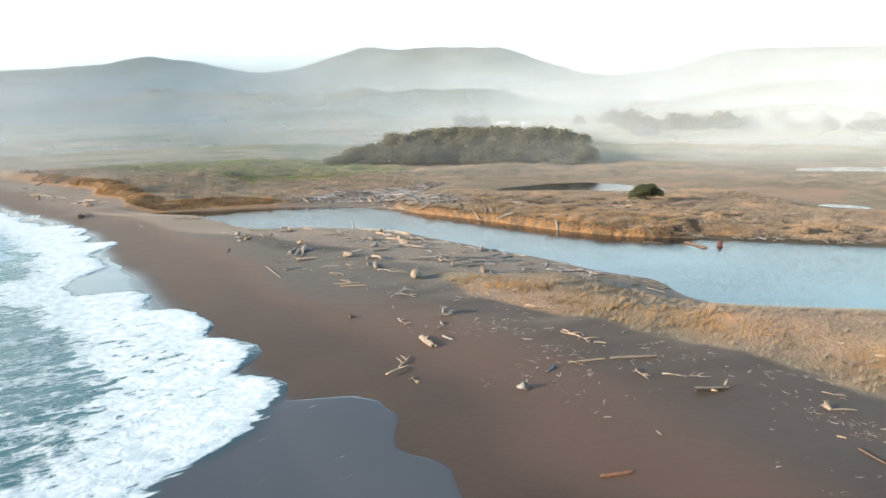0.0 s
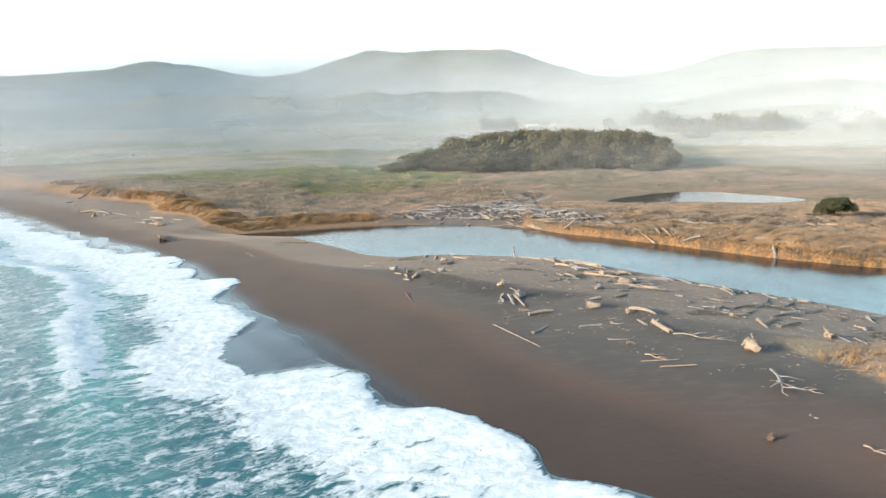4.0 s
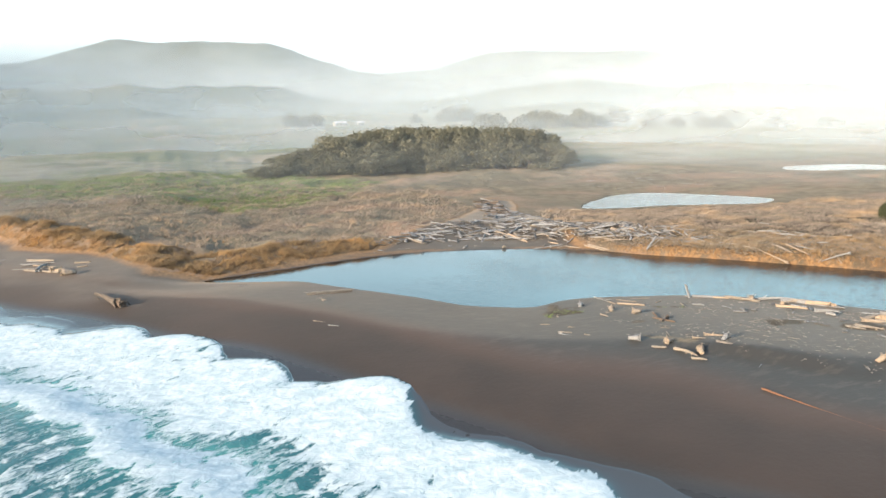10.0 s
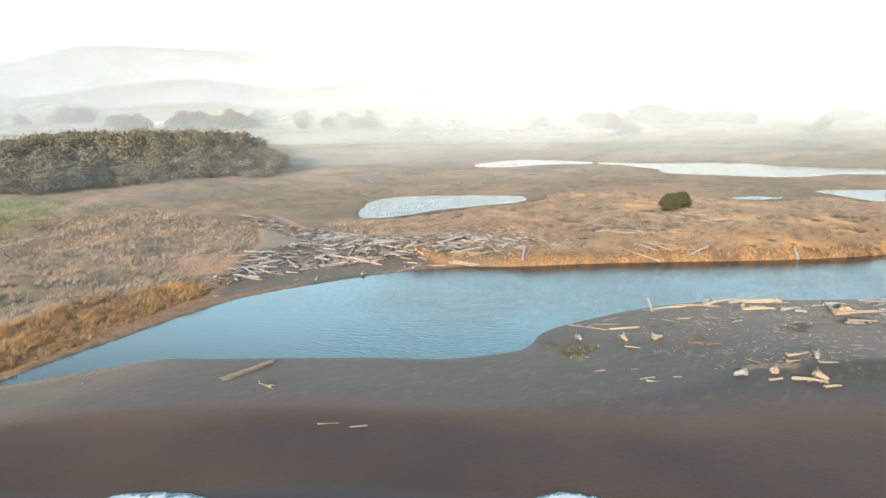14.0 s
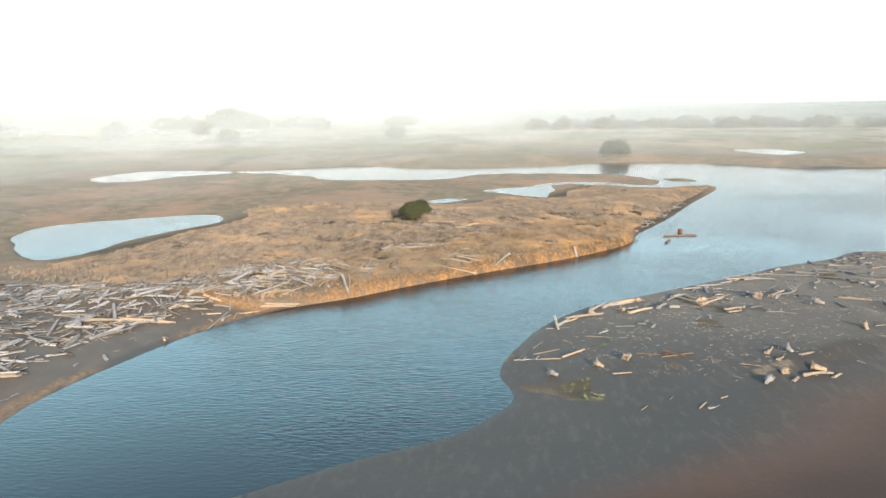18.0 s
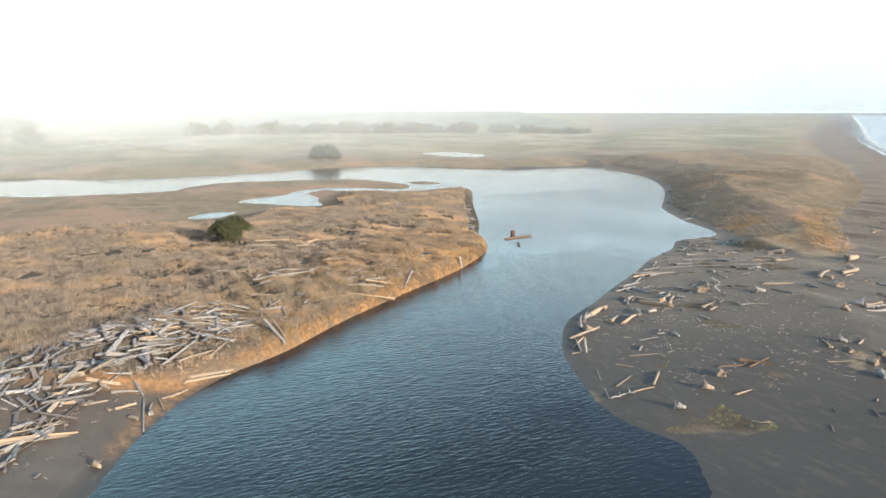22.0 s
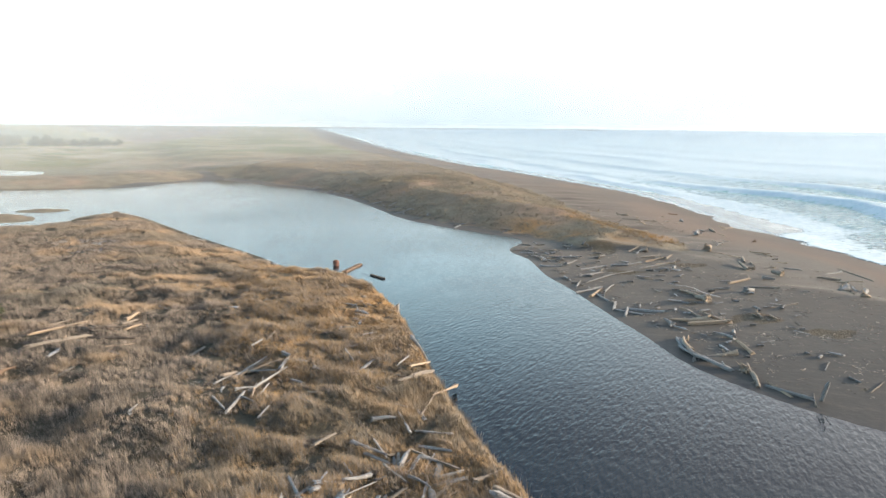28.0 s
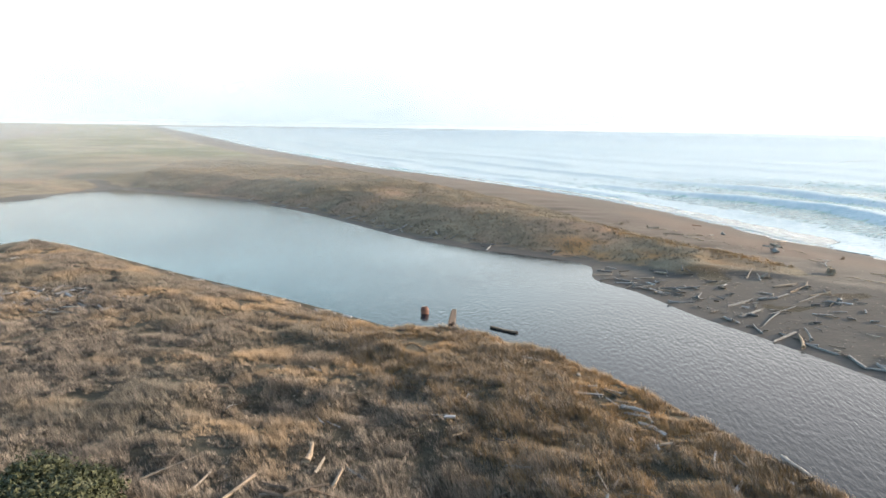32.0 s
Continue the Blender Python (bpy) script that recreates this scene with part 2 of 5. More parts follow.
    return n.surface(colour, rough, relief, Specular_IOR_Level=n.math("SUBTRACT", 0.36, n.math("MULTIPLY", grass, 0.2)), Specular_Tint=(1.0, 0.9, 0.8), Sheen_Weight=n.math("SUBTRACT", 0.075, n.math("MULTIPLY", n.math("MAXIMUM", n.field("wet"), n.math("MULTIPLY", grass, 0.6)), 0.075)), Sheen_Roughness=0.3, Sheen_Tint=(1.0, 0.86, 0.72))


def river_material():
    n = Nodes("river_water")
    at = n.place((1, 1, 1))
    turned = n.node("ShaderNodeMapping", Vector=n.place(), Rotation=(0, 0, radians(32)), Scale=(1.0, 0.32, 1.0)).outputs[0]
    chop = n.noise(3.9, 3, turned, 0.25, 0.5)
    swell = n.noise(0.5, 3, turned, 0.3)
    h = n.math("ADD", chop, n.math("MULTIPLY", swell, 0.6))
    calm = n.span(n.noise(0.03, 3, at), 0.35, 0.6, 0.34, 0.78)
    mouth = n.span(n.node("ShaderNodeSeparateXYZ", Vector=at).outputs[0], -52.0, -22.0, 0.14, 1.0)
    where = n.node("ShaderNodeSeparateXYZ", Vector=at)
    still = n.math("MULTIPLY", n.span(where.outputs[1], 152.0, 170.0, 1.0, 0.42), n.span(where.outputs[0], 70.0, 125.0, 1.0, 0.3))
    return n.surface((0.006, 0.011, 0.017), 0.05, n.bump(h, n.math("MULTIPLY", n.math("MULTIPLY", calm, still), mouth), 0.066), IOR=1.33)


def sea_material():
    n = Nodes("surf_water")
    at = n.place()
    foam = n.field("foam")
    turned = n.node("ShaderNodeMapping", Vector=at, Rotation=(0, 0, radians(141))).outputs[0]
    along = n.node("ShaderNodeMapping", Vector=turned, Scale=(0.38, 1.0, 1.0)).outputs[0]
    web = n.math("ABSOLUTE", n.math("SUBTRACT", n.noise(0.23, 5, along, 1.6, 0.6), 0.5))
    veins = n.math("ABSOLUTE", n.math("SUBTRACT", n.noise(0.7, 6, along, 1.8, 0.6), 0.5))
    lace = n.math("SUBTRACT", 1.15, n.math("ADD", n.math("MULTIPLY", web, 6.0), n.math("MULTIPLY", veins, 4.0)))
    clot = n.noise(0.9, 6, at, 0.8, 0.65)
    stir = n.node("ShaderNodeVectorMath", Vector=along)
    stir.operation = "MULTIPLY_ADD"
    wander = n.node("ShaderNodeTexNoise", Vector=at, Scale=0.5, Detail=3.0)
    n.t.links.new(wander.outputs["Color"], stir.inputs[0])
    stir.inputs[1].default_value = (2.4, 2.4, 0.0)
    n.t.links.new(along, stir.inputs[2])
    net = n.node("ShaderNodeTexVoronoi", Vector=stir.outputs[0], Scale=0.85)
    net.feature = "DISTANCE_TO_EDGE"
    cells = n.span(net.outputs["Distance"], 0.05, 0.4, 0.22, -0.42)
    lace = n.math("ADD", n.math("MULTIPLY", lace, 0.6), n.math("MULTIPLY", cells, n.span(n.noise(0.07, 3, at), 0.35, 0.6, 0.5, 2.2)))
    pulled = n.node("ShaderNodeMapping", Vector=turned, Scale=(0.10, 1.0, 1.0)).outputs[0]
    streaks = n.span(n.math("ADD", n.math("MULTIPLY", n.noise(1.5, 5, pulled, 0.7, 0.62), 0.7), n.math("MULTIPLY", n.noise(0.25, 2, at), 0.3)), 0.47, 0.68, 0.0, 3.6)
    spread = n.math("MULTIPLY", foam, n.math("ADD", 1.5, n.math("MULTIPLY", n.field("shallow"), n.math("SUBTRACT", streaks, 1.5))))
    f = n.math("ADD", spread, n.math("MULTIPLY", n.math("SUBTRACT", 1.0, n.math("MULTIPLY", n.field("shallow"), 0.9)), n.math("ADD", n.math("MULTIPLY", lace, 0.34), n.math("MULTIPLY", n.math("SUBTRACT", clot, 0.5), 0.9))))
    strands = n.math("ABSOLUTE", n.math("SUBTRACT", n.noise(1.5, 4, along, 2.2, 0.6), 0.5))
    f = n.math("ADD", f, n.math("SUBTRACT", 0.10, n.math("MULTIPLY", strands, 1.5)))
    f = n.span(f, 0.54, 0.94)
    deep = n.mix(n.field("shallow"), (0.012, 0.088, 0.108), (0.050, 0.058, 0.068))
    deep = n.mix(n.field("crest"), deep, (0.038, 0.25, 0.235))
    white = n.mix(n.span(clot, 0.3, 0.75), (0.35, 0.45, 0.51), (0.58, 0.645, 0.68))
    colour = n.mix(f, deep, white)
    rough = n.math("ADD", n.math("SUBTRACT", 0.16, n.math("MULTIPLY", n.field("shallow"), 0.11)), n.math("MULTIPLY", f, 0.6))
    h = n.math("ADD", n.math("MULTIPLY", f, 0.5), n.noise(1.2, 5, at, 0.5))
    return n.surface(colour, rough, n.bump(h, n.math("SUBTRACT", 0.6, n.math("MULTIPLY", n.field("shallow"), 0.57)), 0.16), IOR=1.33)


def wood_material(name, dark, light, tint):
    n = Nodes(name)
    at = n.place((1.4, 2.0, 2.0))
    grain = n.noise(3.5, 7, at, 0.5)
    crack = n.noise(5.0, 4, n.place((0.5, 3.2, 3.2)), 0.3)
    blotch = n.noise(1.3, 3, n.place((2.5, 1, 1)))
    r = n.node("ShaderNodeObjectInfo").outputs["Random"]
    c = n.mix(n.span(grain, 0.3, 0.7), dark, light)
    c = n.mix(n.math("MULTIPLY", n.span(r, 0.3, 0.9), 0.8), c, tint)
    c = n.mix(n.span(blotch, 0.5, 0.75, 0.0, 0.45), c, dark)
    c = n.mix(n.span(crack, 0.54, 0.66, 0.0, 0.6), c, (0.06, 0.053, 0.047))
    return n.surface(c, 0.88, n.bump(n.math("ADD", grain, crack), 0.7, 0.05))


def leaf_material(name, dark, light):
    n = Nodes(name)
    r = n.node("ShaderNodeNewGeometry").outputs["Random Per Island"]
    c = n.mix(r, dark, light)
    return n.surface(c, 0.7)


def grass_material(name, dark, light, gold):
    n = Nodes(name)
    r = n.node("ShaderNodeNewGeometry").outputs["Random Per Island"]
    at = n.place()
    c = n.mix(n.math("MULTIPLY", r, n.span(n.noise(0.75, 3, at), 0.3, 0.62, 0.35, 1.0)), dark, light)
    c = n.mix(n.span(n.noise(0.13, 4, at), 0.48, 0.74, 0.0, 0.6), c, gold)
    c = n.mix(n.span(n.noise(0.06, 3, at), 0.52, 0.66, 0.0, 0.5), c, (0.145, 0.135, 0.112))
    return n.surface(c, 0.85)


def plain_material(name, a, b, scale, rough=0.85):
    n = Nodes(name)
    g = n.noise(scale, 5, n.place())
    return n.surface(n.mix(n.span(g, 0.35, 0.65), a, b), rough, n.bump(g, 0.3, 0.05))


def veil_material(name, thick, top, patch, south):
    """Thin sea mist over the valley: lets most light through and scatters the rest."""
    n = Nodes(name)
    c = n.node("ShaderNodeTexCoord").outputs["Object"]
    axes = n.node("ShaderNodeSeparateXYZ", Vector=c)
    z = axes.outputs[2]
    rise = n.span(z, -1.5, 5.0 + top * 0.06)
    fall = n.span(z, top * 0.35, top, 1.0, 0.0)
    inland = n.span(n.math("ADD", axes.outputs[1], n.math("MULTIPLY", axes.outputs[0], 0.25)), -200.0, 320.0, south, 1.0)
    drift = n.span(n.noise(patch, 4, n.place((1, 1, 3.0))), 0.25, 0.75, 0.65, 1.1)
    amount = n.math("MULTIPLY", n.math("MULTIPLY", rise, fall), n.math("MULTIPLY", drift, n.math("MULTIPLY", inland, thick)))
    scatter = n.node("ShaderNodeMixShader", Fac=0.5)
    d = n.node("ShaderNodeBsdfDiffuse", Color=(0.54, 0.61, 0.675))
    t = n.node("ShaderNodeBsdfTranslucent", Color=(0.54, 0.61, 0.675))
    n.t.links.new(d.outputs[0], scatter.inputs[1])
    n.t.links.new(t.outputs[0], scatter.inputs[2])
    mixed = n.node("ShaderNodeMixShader", Fac=amount)
    n.t.links.new(n.node("ShaderNodeBsdfTransparent").outputs[0], mixed.inputs[1])
    n.t.links.new(scatter.outputs[0], mixed.inputs[2])
    n.t.links.new(mixed.outputs[0], n.out.inputs[0])
    return n.m


GROUND = ground_material()
RIVER = river_material()
SEA = sea_material()
WOOD = wood_material("weathered_driftwood", (0.13, 0.115, 0.10), (0.33, 0.285, 0.235), (0.36, 0.275, 0.195))
GREY_WOOD = wood_material("grey_driftwood", (0.12, 0.123, 0.128), (0.31, 0.317, 0.325), (0.23, 0.23, 0.23))
RED_WOOD = wood_material("red_brown_driftwood", (0.10, 0.048, 0.028), (0.23, 0.115, 0.066), (0.20, 0.10, 0.06))
DARK_WOOD = wood_material("damp_dark_wood", (0.045, 0.038, 0.033), (0.13, 0.105, 0.085), (0.15, 0.10, 0.068))
NEEDLES = leaf_material("dark_cypress_leaves", (0.055, 0.057, 0.038), (0.145, 0.138, 0.085))
SHRUB = leaf_material("green_shrub_leaves", (0.018, 0.026, 0.011), (0.062, 0.068, 0.026))
STRAW = grass_material("dry_dune_grass", (0.043, 0.039, 0.032), (0.345, 0.288, 0.243), (0.43, 0.295, 0.165))
GREY_STRAW = grass_material("grey_dune_grass", (0.11, 0.098, 0.08), (0.25, 0.215, 0.172), (0.32, 0.235, 0.14))
GOLD_STRAW = grass_material("golden_bank_grass", (0.12, 0.085, 0.047), (0.34, 0.225, 0.11), (0.48, 0.27, 0.095))
GREEN_GRASS = leaf_material("green_dune_grass", (0.06, 0.095, 0.025), (0.15, 0.19, 0.065))
BARK = plain_material("brown_bark", (0.06, 0.045, 0.035), (0.14, 0.11, 0.085), 4.0)
HILL = plain_material("hazy_hill_pasture", (0.07, 0.085, 0.05), (0.13, 0.13, 0.085), 0.004)

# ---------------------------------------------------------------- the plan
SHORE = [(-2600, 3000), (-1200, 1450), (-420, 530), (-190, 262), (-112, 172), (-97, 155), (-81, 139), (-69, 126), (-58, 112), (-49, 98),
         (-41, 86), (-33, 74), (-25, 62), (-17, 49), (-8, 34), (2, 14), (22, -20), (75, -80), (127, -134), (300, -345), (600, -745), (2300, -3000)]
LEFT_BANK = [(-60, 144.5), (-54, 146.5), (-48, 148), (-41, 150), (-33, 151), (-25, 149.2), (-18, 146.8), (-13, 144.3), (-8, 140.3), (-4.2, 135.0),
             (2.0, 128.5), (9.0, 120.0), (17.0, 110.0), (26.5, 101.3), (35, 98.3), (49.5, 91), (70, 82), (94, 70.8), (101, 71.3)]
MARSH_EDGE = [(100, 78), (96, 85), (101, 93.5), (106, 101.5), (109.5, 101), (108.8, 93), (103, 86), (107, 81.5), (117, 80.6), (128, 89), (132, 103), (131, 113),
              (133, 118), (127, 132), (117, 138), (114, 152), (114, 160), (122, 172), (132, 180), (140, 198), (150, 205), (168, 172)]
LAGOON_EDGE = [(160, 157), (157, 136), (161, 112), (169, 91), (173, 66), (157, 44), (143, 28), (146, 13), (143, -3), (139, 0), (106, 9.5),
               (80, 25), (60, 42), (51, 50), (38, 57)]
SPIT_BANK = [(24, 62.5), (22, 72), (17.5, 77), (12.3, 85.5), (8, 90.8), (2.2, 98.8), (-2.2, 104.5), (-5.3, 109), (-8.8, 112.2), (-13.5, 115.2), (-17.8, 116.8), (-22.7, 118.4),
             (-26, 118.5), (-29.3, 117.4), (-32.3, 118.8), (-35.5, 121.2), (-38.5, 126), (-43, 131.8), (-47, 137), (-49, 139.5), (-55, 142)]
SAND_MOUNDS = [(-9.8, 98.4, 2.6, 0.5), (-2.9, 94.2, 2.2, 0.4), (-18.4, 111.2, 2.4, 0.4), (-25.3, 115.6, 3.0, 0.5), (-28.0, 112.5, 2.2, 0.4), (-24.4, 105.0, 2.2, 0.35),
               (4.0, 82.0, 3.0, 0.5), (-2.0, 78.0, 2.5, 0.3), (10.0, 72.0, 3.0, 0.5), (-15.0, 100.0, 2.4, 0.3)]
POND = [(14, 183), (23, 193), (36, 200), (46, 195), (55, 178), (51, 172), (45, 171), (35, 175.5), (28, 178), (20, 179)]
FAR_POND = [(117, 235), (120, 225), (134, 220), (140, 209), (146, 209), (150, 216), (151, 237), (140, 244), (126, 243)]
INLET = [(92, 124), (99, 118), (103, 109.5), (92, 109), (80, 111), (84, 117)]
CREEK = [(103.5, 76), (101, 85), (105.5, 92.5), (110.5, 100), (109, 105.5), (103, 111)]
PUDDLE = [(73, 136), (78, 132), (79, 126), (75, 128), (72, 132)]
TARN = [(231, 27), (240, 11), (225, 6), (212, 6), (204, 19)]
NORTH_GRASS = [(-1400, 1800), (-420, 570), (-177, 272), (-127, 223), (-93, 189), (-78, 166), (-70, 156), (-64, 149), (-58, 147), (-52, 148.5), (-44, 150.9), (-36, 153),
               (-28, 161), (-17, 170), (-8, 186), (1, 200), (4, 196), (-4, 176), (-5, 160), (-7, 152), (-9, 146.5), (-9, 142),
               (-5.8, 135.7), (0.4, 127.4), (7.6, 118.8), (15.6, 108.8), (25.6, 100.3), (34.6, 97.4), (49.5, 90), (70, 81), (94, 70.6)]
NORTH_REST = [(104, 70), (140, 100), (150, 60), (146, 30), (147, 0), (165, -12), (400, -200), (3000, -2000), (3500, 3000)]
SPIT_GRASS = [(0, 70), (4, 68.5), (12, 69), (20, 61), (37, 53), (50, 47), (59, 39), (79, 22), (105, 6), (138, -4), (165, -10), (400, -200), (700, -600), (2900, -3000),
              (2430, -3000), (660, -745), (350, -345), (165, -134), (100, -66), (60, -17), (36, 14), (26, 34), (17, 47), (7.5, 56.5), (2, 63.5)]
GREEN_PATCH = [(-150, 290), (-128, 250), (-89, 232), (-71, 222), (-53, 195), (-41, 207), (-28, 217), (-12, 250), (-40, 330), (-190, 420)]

ISLAND_GRASS = [(-10, 150), (-5, 137), (24, 99), (60, 84), (98, 71), (100, 100), (84, 110), (70, 130), (60, 165), (45, 170), (20, 178), (8, 176), (0, 160)]
TIP = [(-23.5, 118.6), (-27.5, 117.6), (-30.2, 113.6), (-31.3, 109.5), (-30.5, 105.5), (-28.5, 102), (-25, 96), (-20, 88), (-12, 80), (20, 74), (4, 100), (-6, 112), (-18, 118)]
tip_ring = np.array(TIP, float)
island_ring = np.array(ISLAND_GRASS, float)
mid = island_ring.mean(0)
wide_ring = mid + (island_ring - mid) * 1.16
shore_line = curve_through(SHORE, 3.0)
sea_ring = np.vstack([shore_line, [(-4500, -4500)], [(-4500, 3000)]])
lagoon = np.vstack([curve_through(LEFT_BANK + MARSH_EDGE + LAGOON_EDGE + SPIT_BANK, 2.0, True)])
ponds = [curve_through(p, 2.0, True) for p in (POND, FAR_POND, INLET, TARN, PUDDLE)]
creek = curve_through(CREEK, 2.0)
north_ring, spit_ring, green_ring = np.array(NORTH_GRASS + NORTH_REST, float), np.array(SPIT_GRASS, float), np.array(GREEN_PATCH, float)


def terrain(x, y):
    """Height of the ground and what grows on it."""
    x, y = np.asarray(x, float), np.asarray(y, float)
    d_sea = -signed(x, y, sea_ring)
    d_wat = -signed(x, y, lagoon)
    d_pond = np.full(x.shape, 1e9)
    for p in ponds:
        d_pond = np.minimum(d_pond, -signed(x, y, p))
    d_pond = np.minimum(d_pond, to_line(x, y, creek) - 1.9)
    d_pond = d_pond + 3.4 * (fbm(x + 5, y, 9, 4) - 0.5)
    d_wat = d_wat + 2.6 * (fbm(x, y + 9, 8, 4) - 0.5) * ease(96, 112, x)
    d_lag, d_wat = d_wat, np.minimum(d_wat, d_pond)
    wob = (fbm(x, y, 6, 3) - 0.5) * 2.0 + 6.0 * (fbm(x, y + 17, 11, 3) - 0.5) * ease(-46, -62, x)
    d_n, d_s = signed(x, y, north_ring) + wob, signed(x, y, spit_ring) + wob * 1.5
    rough = fbm(x, y, 9, 4) - 0.5
    hump = fbm(x + 90, y, 22, 3) - 0.5
    beach = np.where(d_sea > 0, 1.9 * (1 - np.exp(-d_sea / 13.0)), np.maximum(d_sea * 0.06, -4)) + (rough * 0.55 + 0.5 * (fbm(x * 0.5 + y * 0.3, y * 1.2 - x * 0.6, 5.0, 3) - 0.5)) * ease(14, 26, d_sea)
    mound = 0.5 * np.exp(-((x + 26) ** 2 + (y - 111) ** 2) / 40) + 0.5 * np.exp(-((x + 10) ** 2 + (y - 97) ** 2) / 60)
    z = beach + mound
    raised = signed(x, y, tip_ring) + 1.6 * (fbm(x, y + 61, 4.0, 3) - 0.5)
    z = z + 0.8 * ease(-0.9, 1.0, raised) * ease(84, 97, y)
    knoll = np.zeros(x.shape)
    for mx, my, mr, mh in SAND_MOUNDS:
        bell = np.exp(-((x - mx) ** 2 + (y - my) ** 2) / mr ** 2)
        z, knoll = z + mh * bell, np.maximum(knoll, bell)
    rise = 0.035 * np.clip(y - 240, 0, 900) * ease(-0.9, 0.3, y / (np.abs(x) * 0.9 + 200) - 0.9)
    plain = 1.6 + rough * 0.7 + hump * 1.2 + 1.9 * (fbm(x, y + 40, 5.5, 3) - 0.5) + rise + 2.2 * ease(-46, -76, x) * ease(140, 180, y)
    tall = ease(-0.9, 1.0 + 2.0 * ease(-40, -60, x), d_n)
    z = z * (1 - tall) + np.maximum(plain, 0.9) * tall
    dune = 2.0 + (1.3 + 1.2 * hump) * ease(0, 11, d_s) + rough * 1.2 + 0.5 * (fbm(x, y + 40, 4.5, 2) - 0.5) + 0.3 * ease(20, 80, x) * ease(0, 20, d_s)
    tall_s = ease(-2.0, 5.0, d_s)
    z = z * (1 - tall_s) + dune * tall_s
    bank = ease(-1.5, 0.5, d_n) * ease(38, 26, x) * ease(-10, -3, x)
    steep = 0.15 - 0.06 * ease(30, 15, x) * ease(-3, -8, d_n) + 1.9 * bank + 0.08 * ease(-10, -16, x) * ease(-2, 1, d_n)
    z = np.where(tall > 0.5, np.minimum(z, 0.85 + 0.45 * ease(-8, 2, x) + (0.11 - 0.03 * ease(-8, 2, x)) * np.maximum(d_lag, 0) + 0.5 * (fbm(x, y, 3.0, 3) - 0.5) + 4.0 * ease(-10, -30, x)), z)
    marsh = np.minimum(0.006 + np.maximum(d_pond, 0) * 0.05, 30)
    steep = steep + 0.085 * ease(1.5, 7.0, d_lag) * ease(-3, 1, d_s)
    z = np.where(d_wat > 0, np.minimum(np.minimum(z, 0.004 + d_lag * steep + 2.0 * bank * (fbm(x, y, 2.0, 3) - 0.5) * ease(0.2, 1.2, d_lag)), marsh + rough * 0.2 * ease(2, 8, d_pond)), -np.minimum(np.abs(d_wat) * (steep + 0.05), 1.6))
    grass = np.maximum(ease(-0.5, 1.0, d_n), ease(-4.5, 1.5, d_s) * 0.9)
    grass = np.maximum(grass, 0.75 * ease(0.62, 0.75, fbm(x + 11, y, 7, 3)) * ease(12, 30, d_sea) * (np.hypot(x + 27, y - 110) < 9))
    grass = np.maximum(grass, 0.7 * ease(-1.0, 0.0, raised) * ease(1.6, 0.4, raised) * ease(92, 100, y) * ease(0.45, 0.62, fbm(x, y + 31, 3.0, 3)))
    grass = np.maximum(grass, 0.8 * ease(0.25, 0.7, knoll) * ease(0.42, 0.6, fbm(x, y + 5, 2.0, 3)))
    islet = np.hypot((x - 114.5) * 0.75 + (y - 74.5) * 0.5, (y - 74.5) * 1.1 - (x - 114.5) * 0.9) 
    z, grass = np.maximum(z, 0.45 - 0.11 * islet), np.maximum(grass, ease(5.0, 3.0, islet))
    lobe = 3.0 * (fbm(x, y, 14, 2) - 0.5)
    wet = ease(3.2, 0.6, d_sea + lobe)
    wet = np.maximum(wet, 0.22 * ease(1.0, 0.2, d_wat) * (grass < 0.3))
    # set by shore distance: the beach slope is painted warm for the low sun
    brown = np.maximum(ease(15, 9.5, d_sea + lobe * 1.5), 0.8 * ease(72, 48, y + lobe) * ease(34, 24, d_sea + lobe))
    rim = ease(8, 13, d_sea + lobe * 1.5) * ease(20, 15, d_sea + lobe * 1.5) * ease(0.28, 0.55, fbm(x, y, 30, 2))
    # island ring darkened to paint shade under the tufts; mounds get the same tone
    thatch_shade = np.maximum(ease(-3, 3, signed(x, y, island_ring)), 0.75 * ease(0.1, 0.5, knoll))
    scarp = np.maximum(ease(1.35, 0.7, d_lag + 1.2 * (fbm(x, y + 8, 2.4, 2) - 0.5)) * bank, ease(-1.4, -0.2, d_n) * ease(1.1, 0.2, d_n) * ease(30, 5, x) * (d_lag > 1))
    # mask of the north shore strip that is painted lighter as a sunlit slope
    pale = ease(-15, -11, d_n) * ease(1.0, -0.5, d_n) * ease(6, -4, x) * ease(128, 140, y) * ease(0.3, 1.6, d_lag)
    scarp = np.maximum(scarp, ease(-1.2, 0.3, d_n) * ease(6.0, 2.0, d_n) * ease(-30, -45, x))
    scarp = np.maximum(scarp, ease(0.15, 0.4, d_lag) * ease(1.5, 0.7, d_lag) * ease(-11, -8, d_n) * ease(-2, -9, x))
    # sea-facing side of the spit dune, tinted as if sunlit
    gold = ease(-2.5, 0.5, d_s) * ease(6.5, 3.0, d_s) * ease(33, 24, x) * ease(25, 36, d_sea) * ease(70, 50, d_sea) * ease(0.32, 0.52, fbm(x, y + 3, 5.0, 3))
    green = ease(-8, 10, signed(x, y, green_ring))
    meadow = ease(130, 330, np.hypot(x, y - 60) + 90 * (fbm(x, y, 60, 3) - 0.5)) * (d_sea > 40) * ease(-2, 6, np.maximum(d_n, d_s))
    return z, dict(gold=gold, pale=pale, rim=rim, thatch_shade=thatch_shade, grass=grass, wet=wet, brown=brown, scarp=scarp, green=green, meadow=meadow, shore=d_sea, water=d_wat)


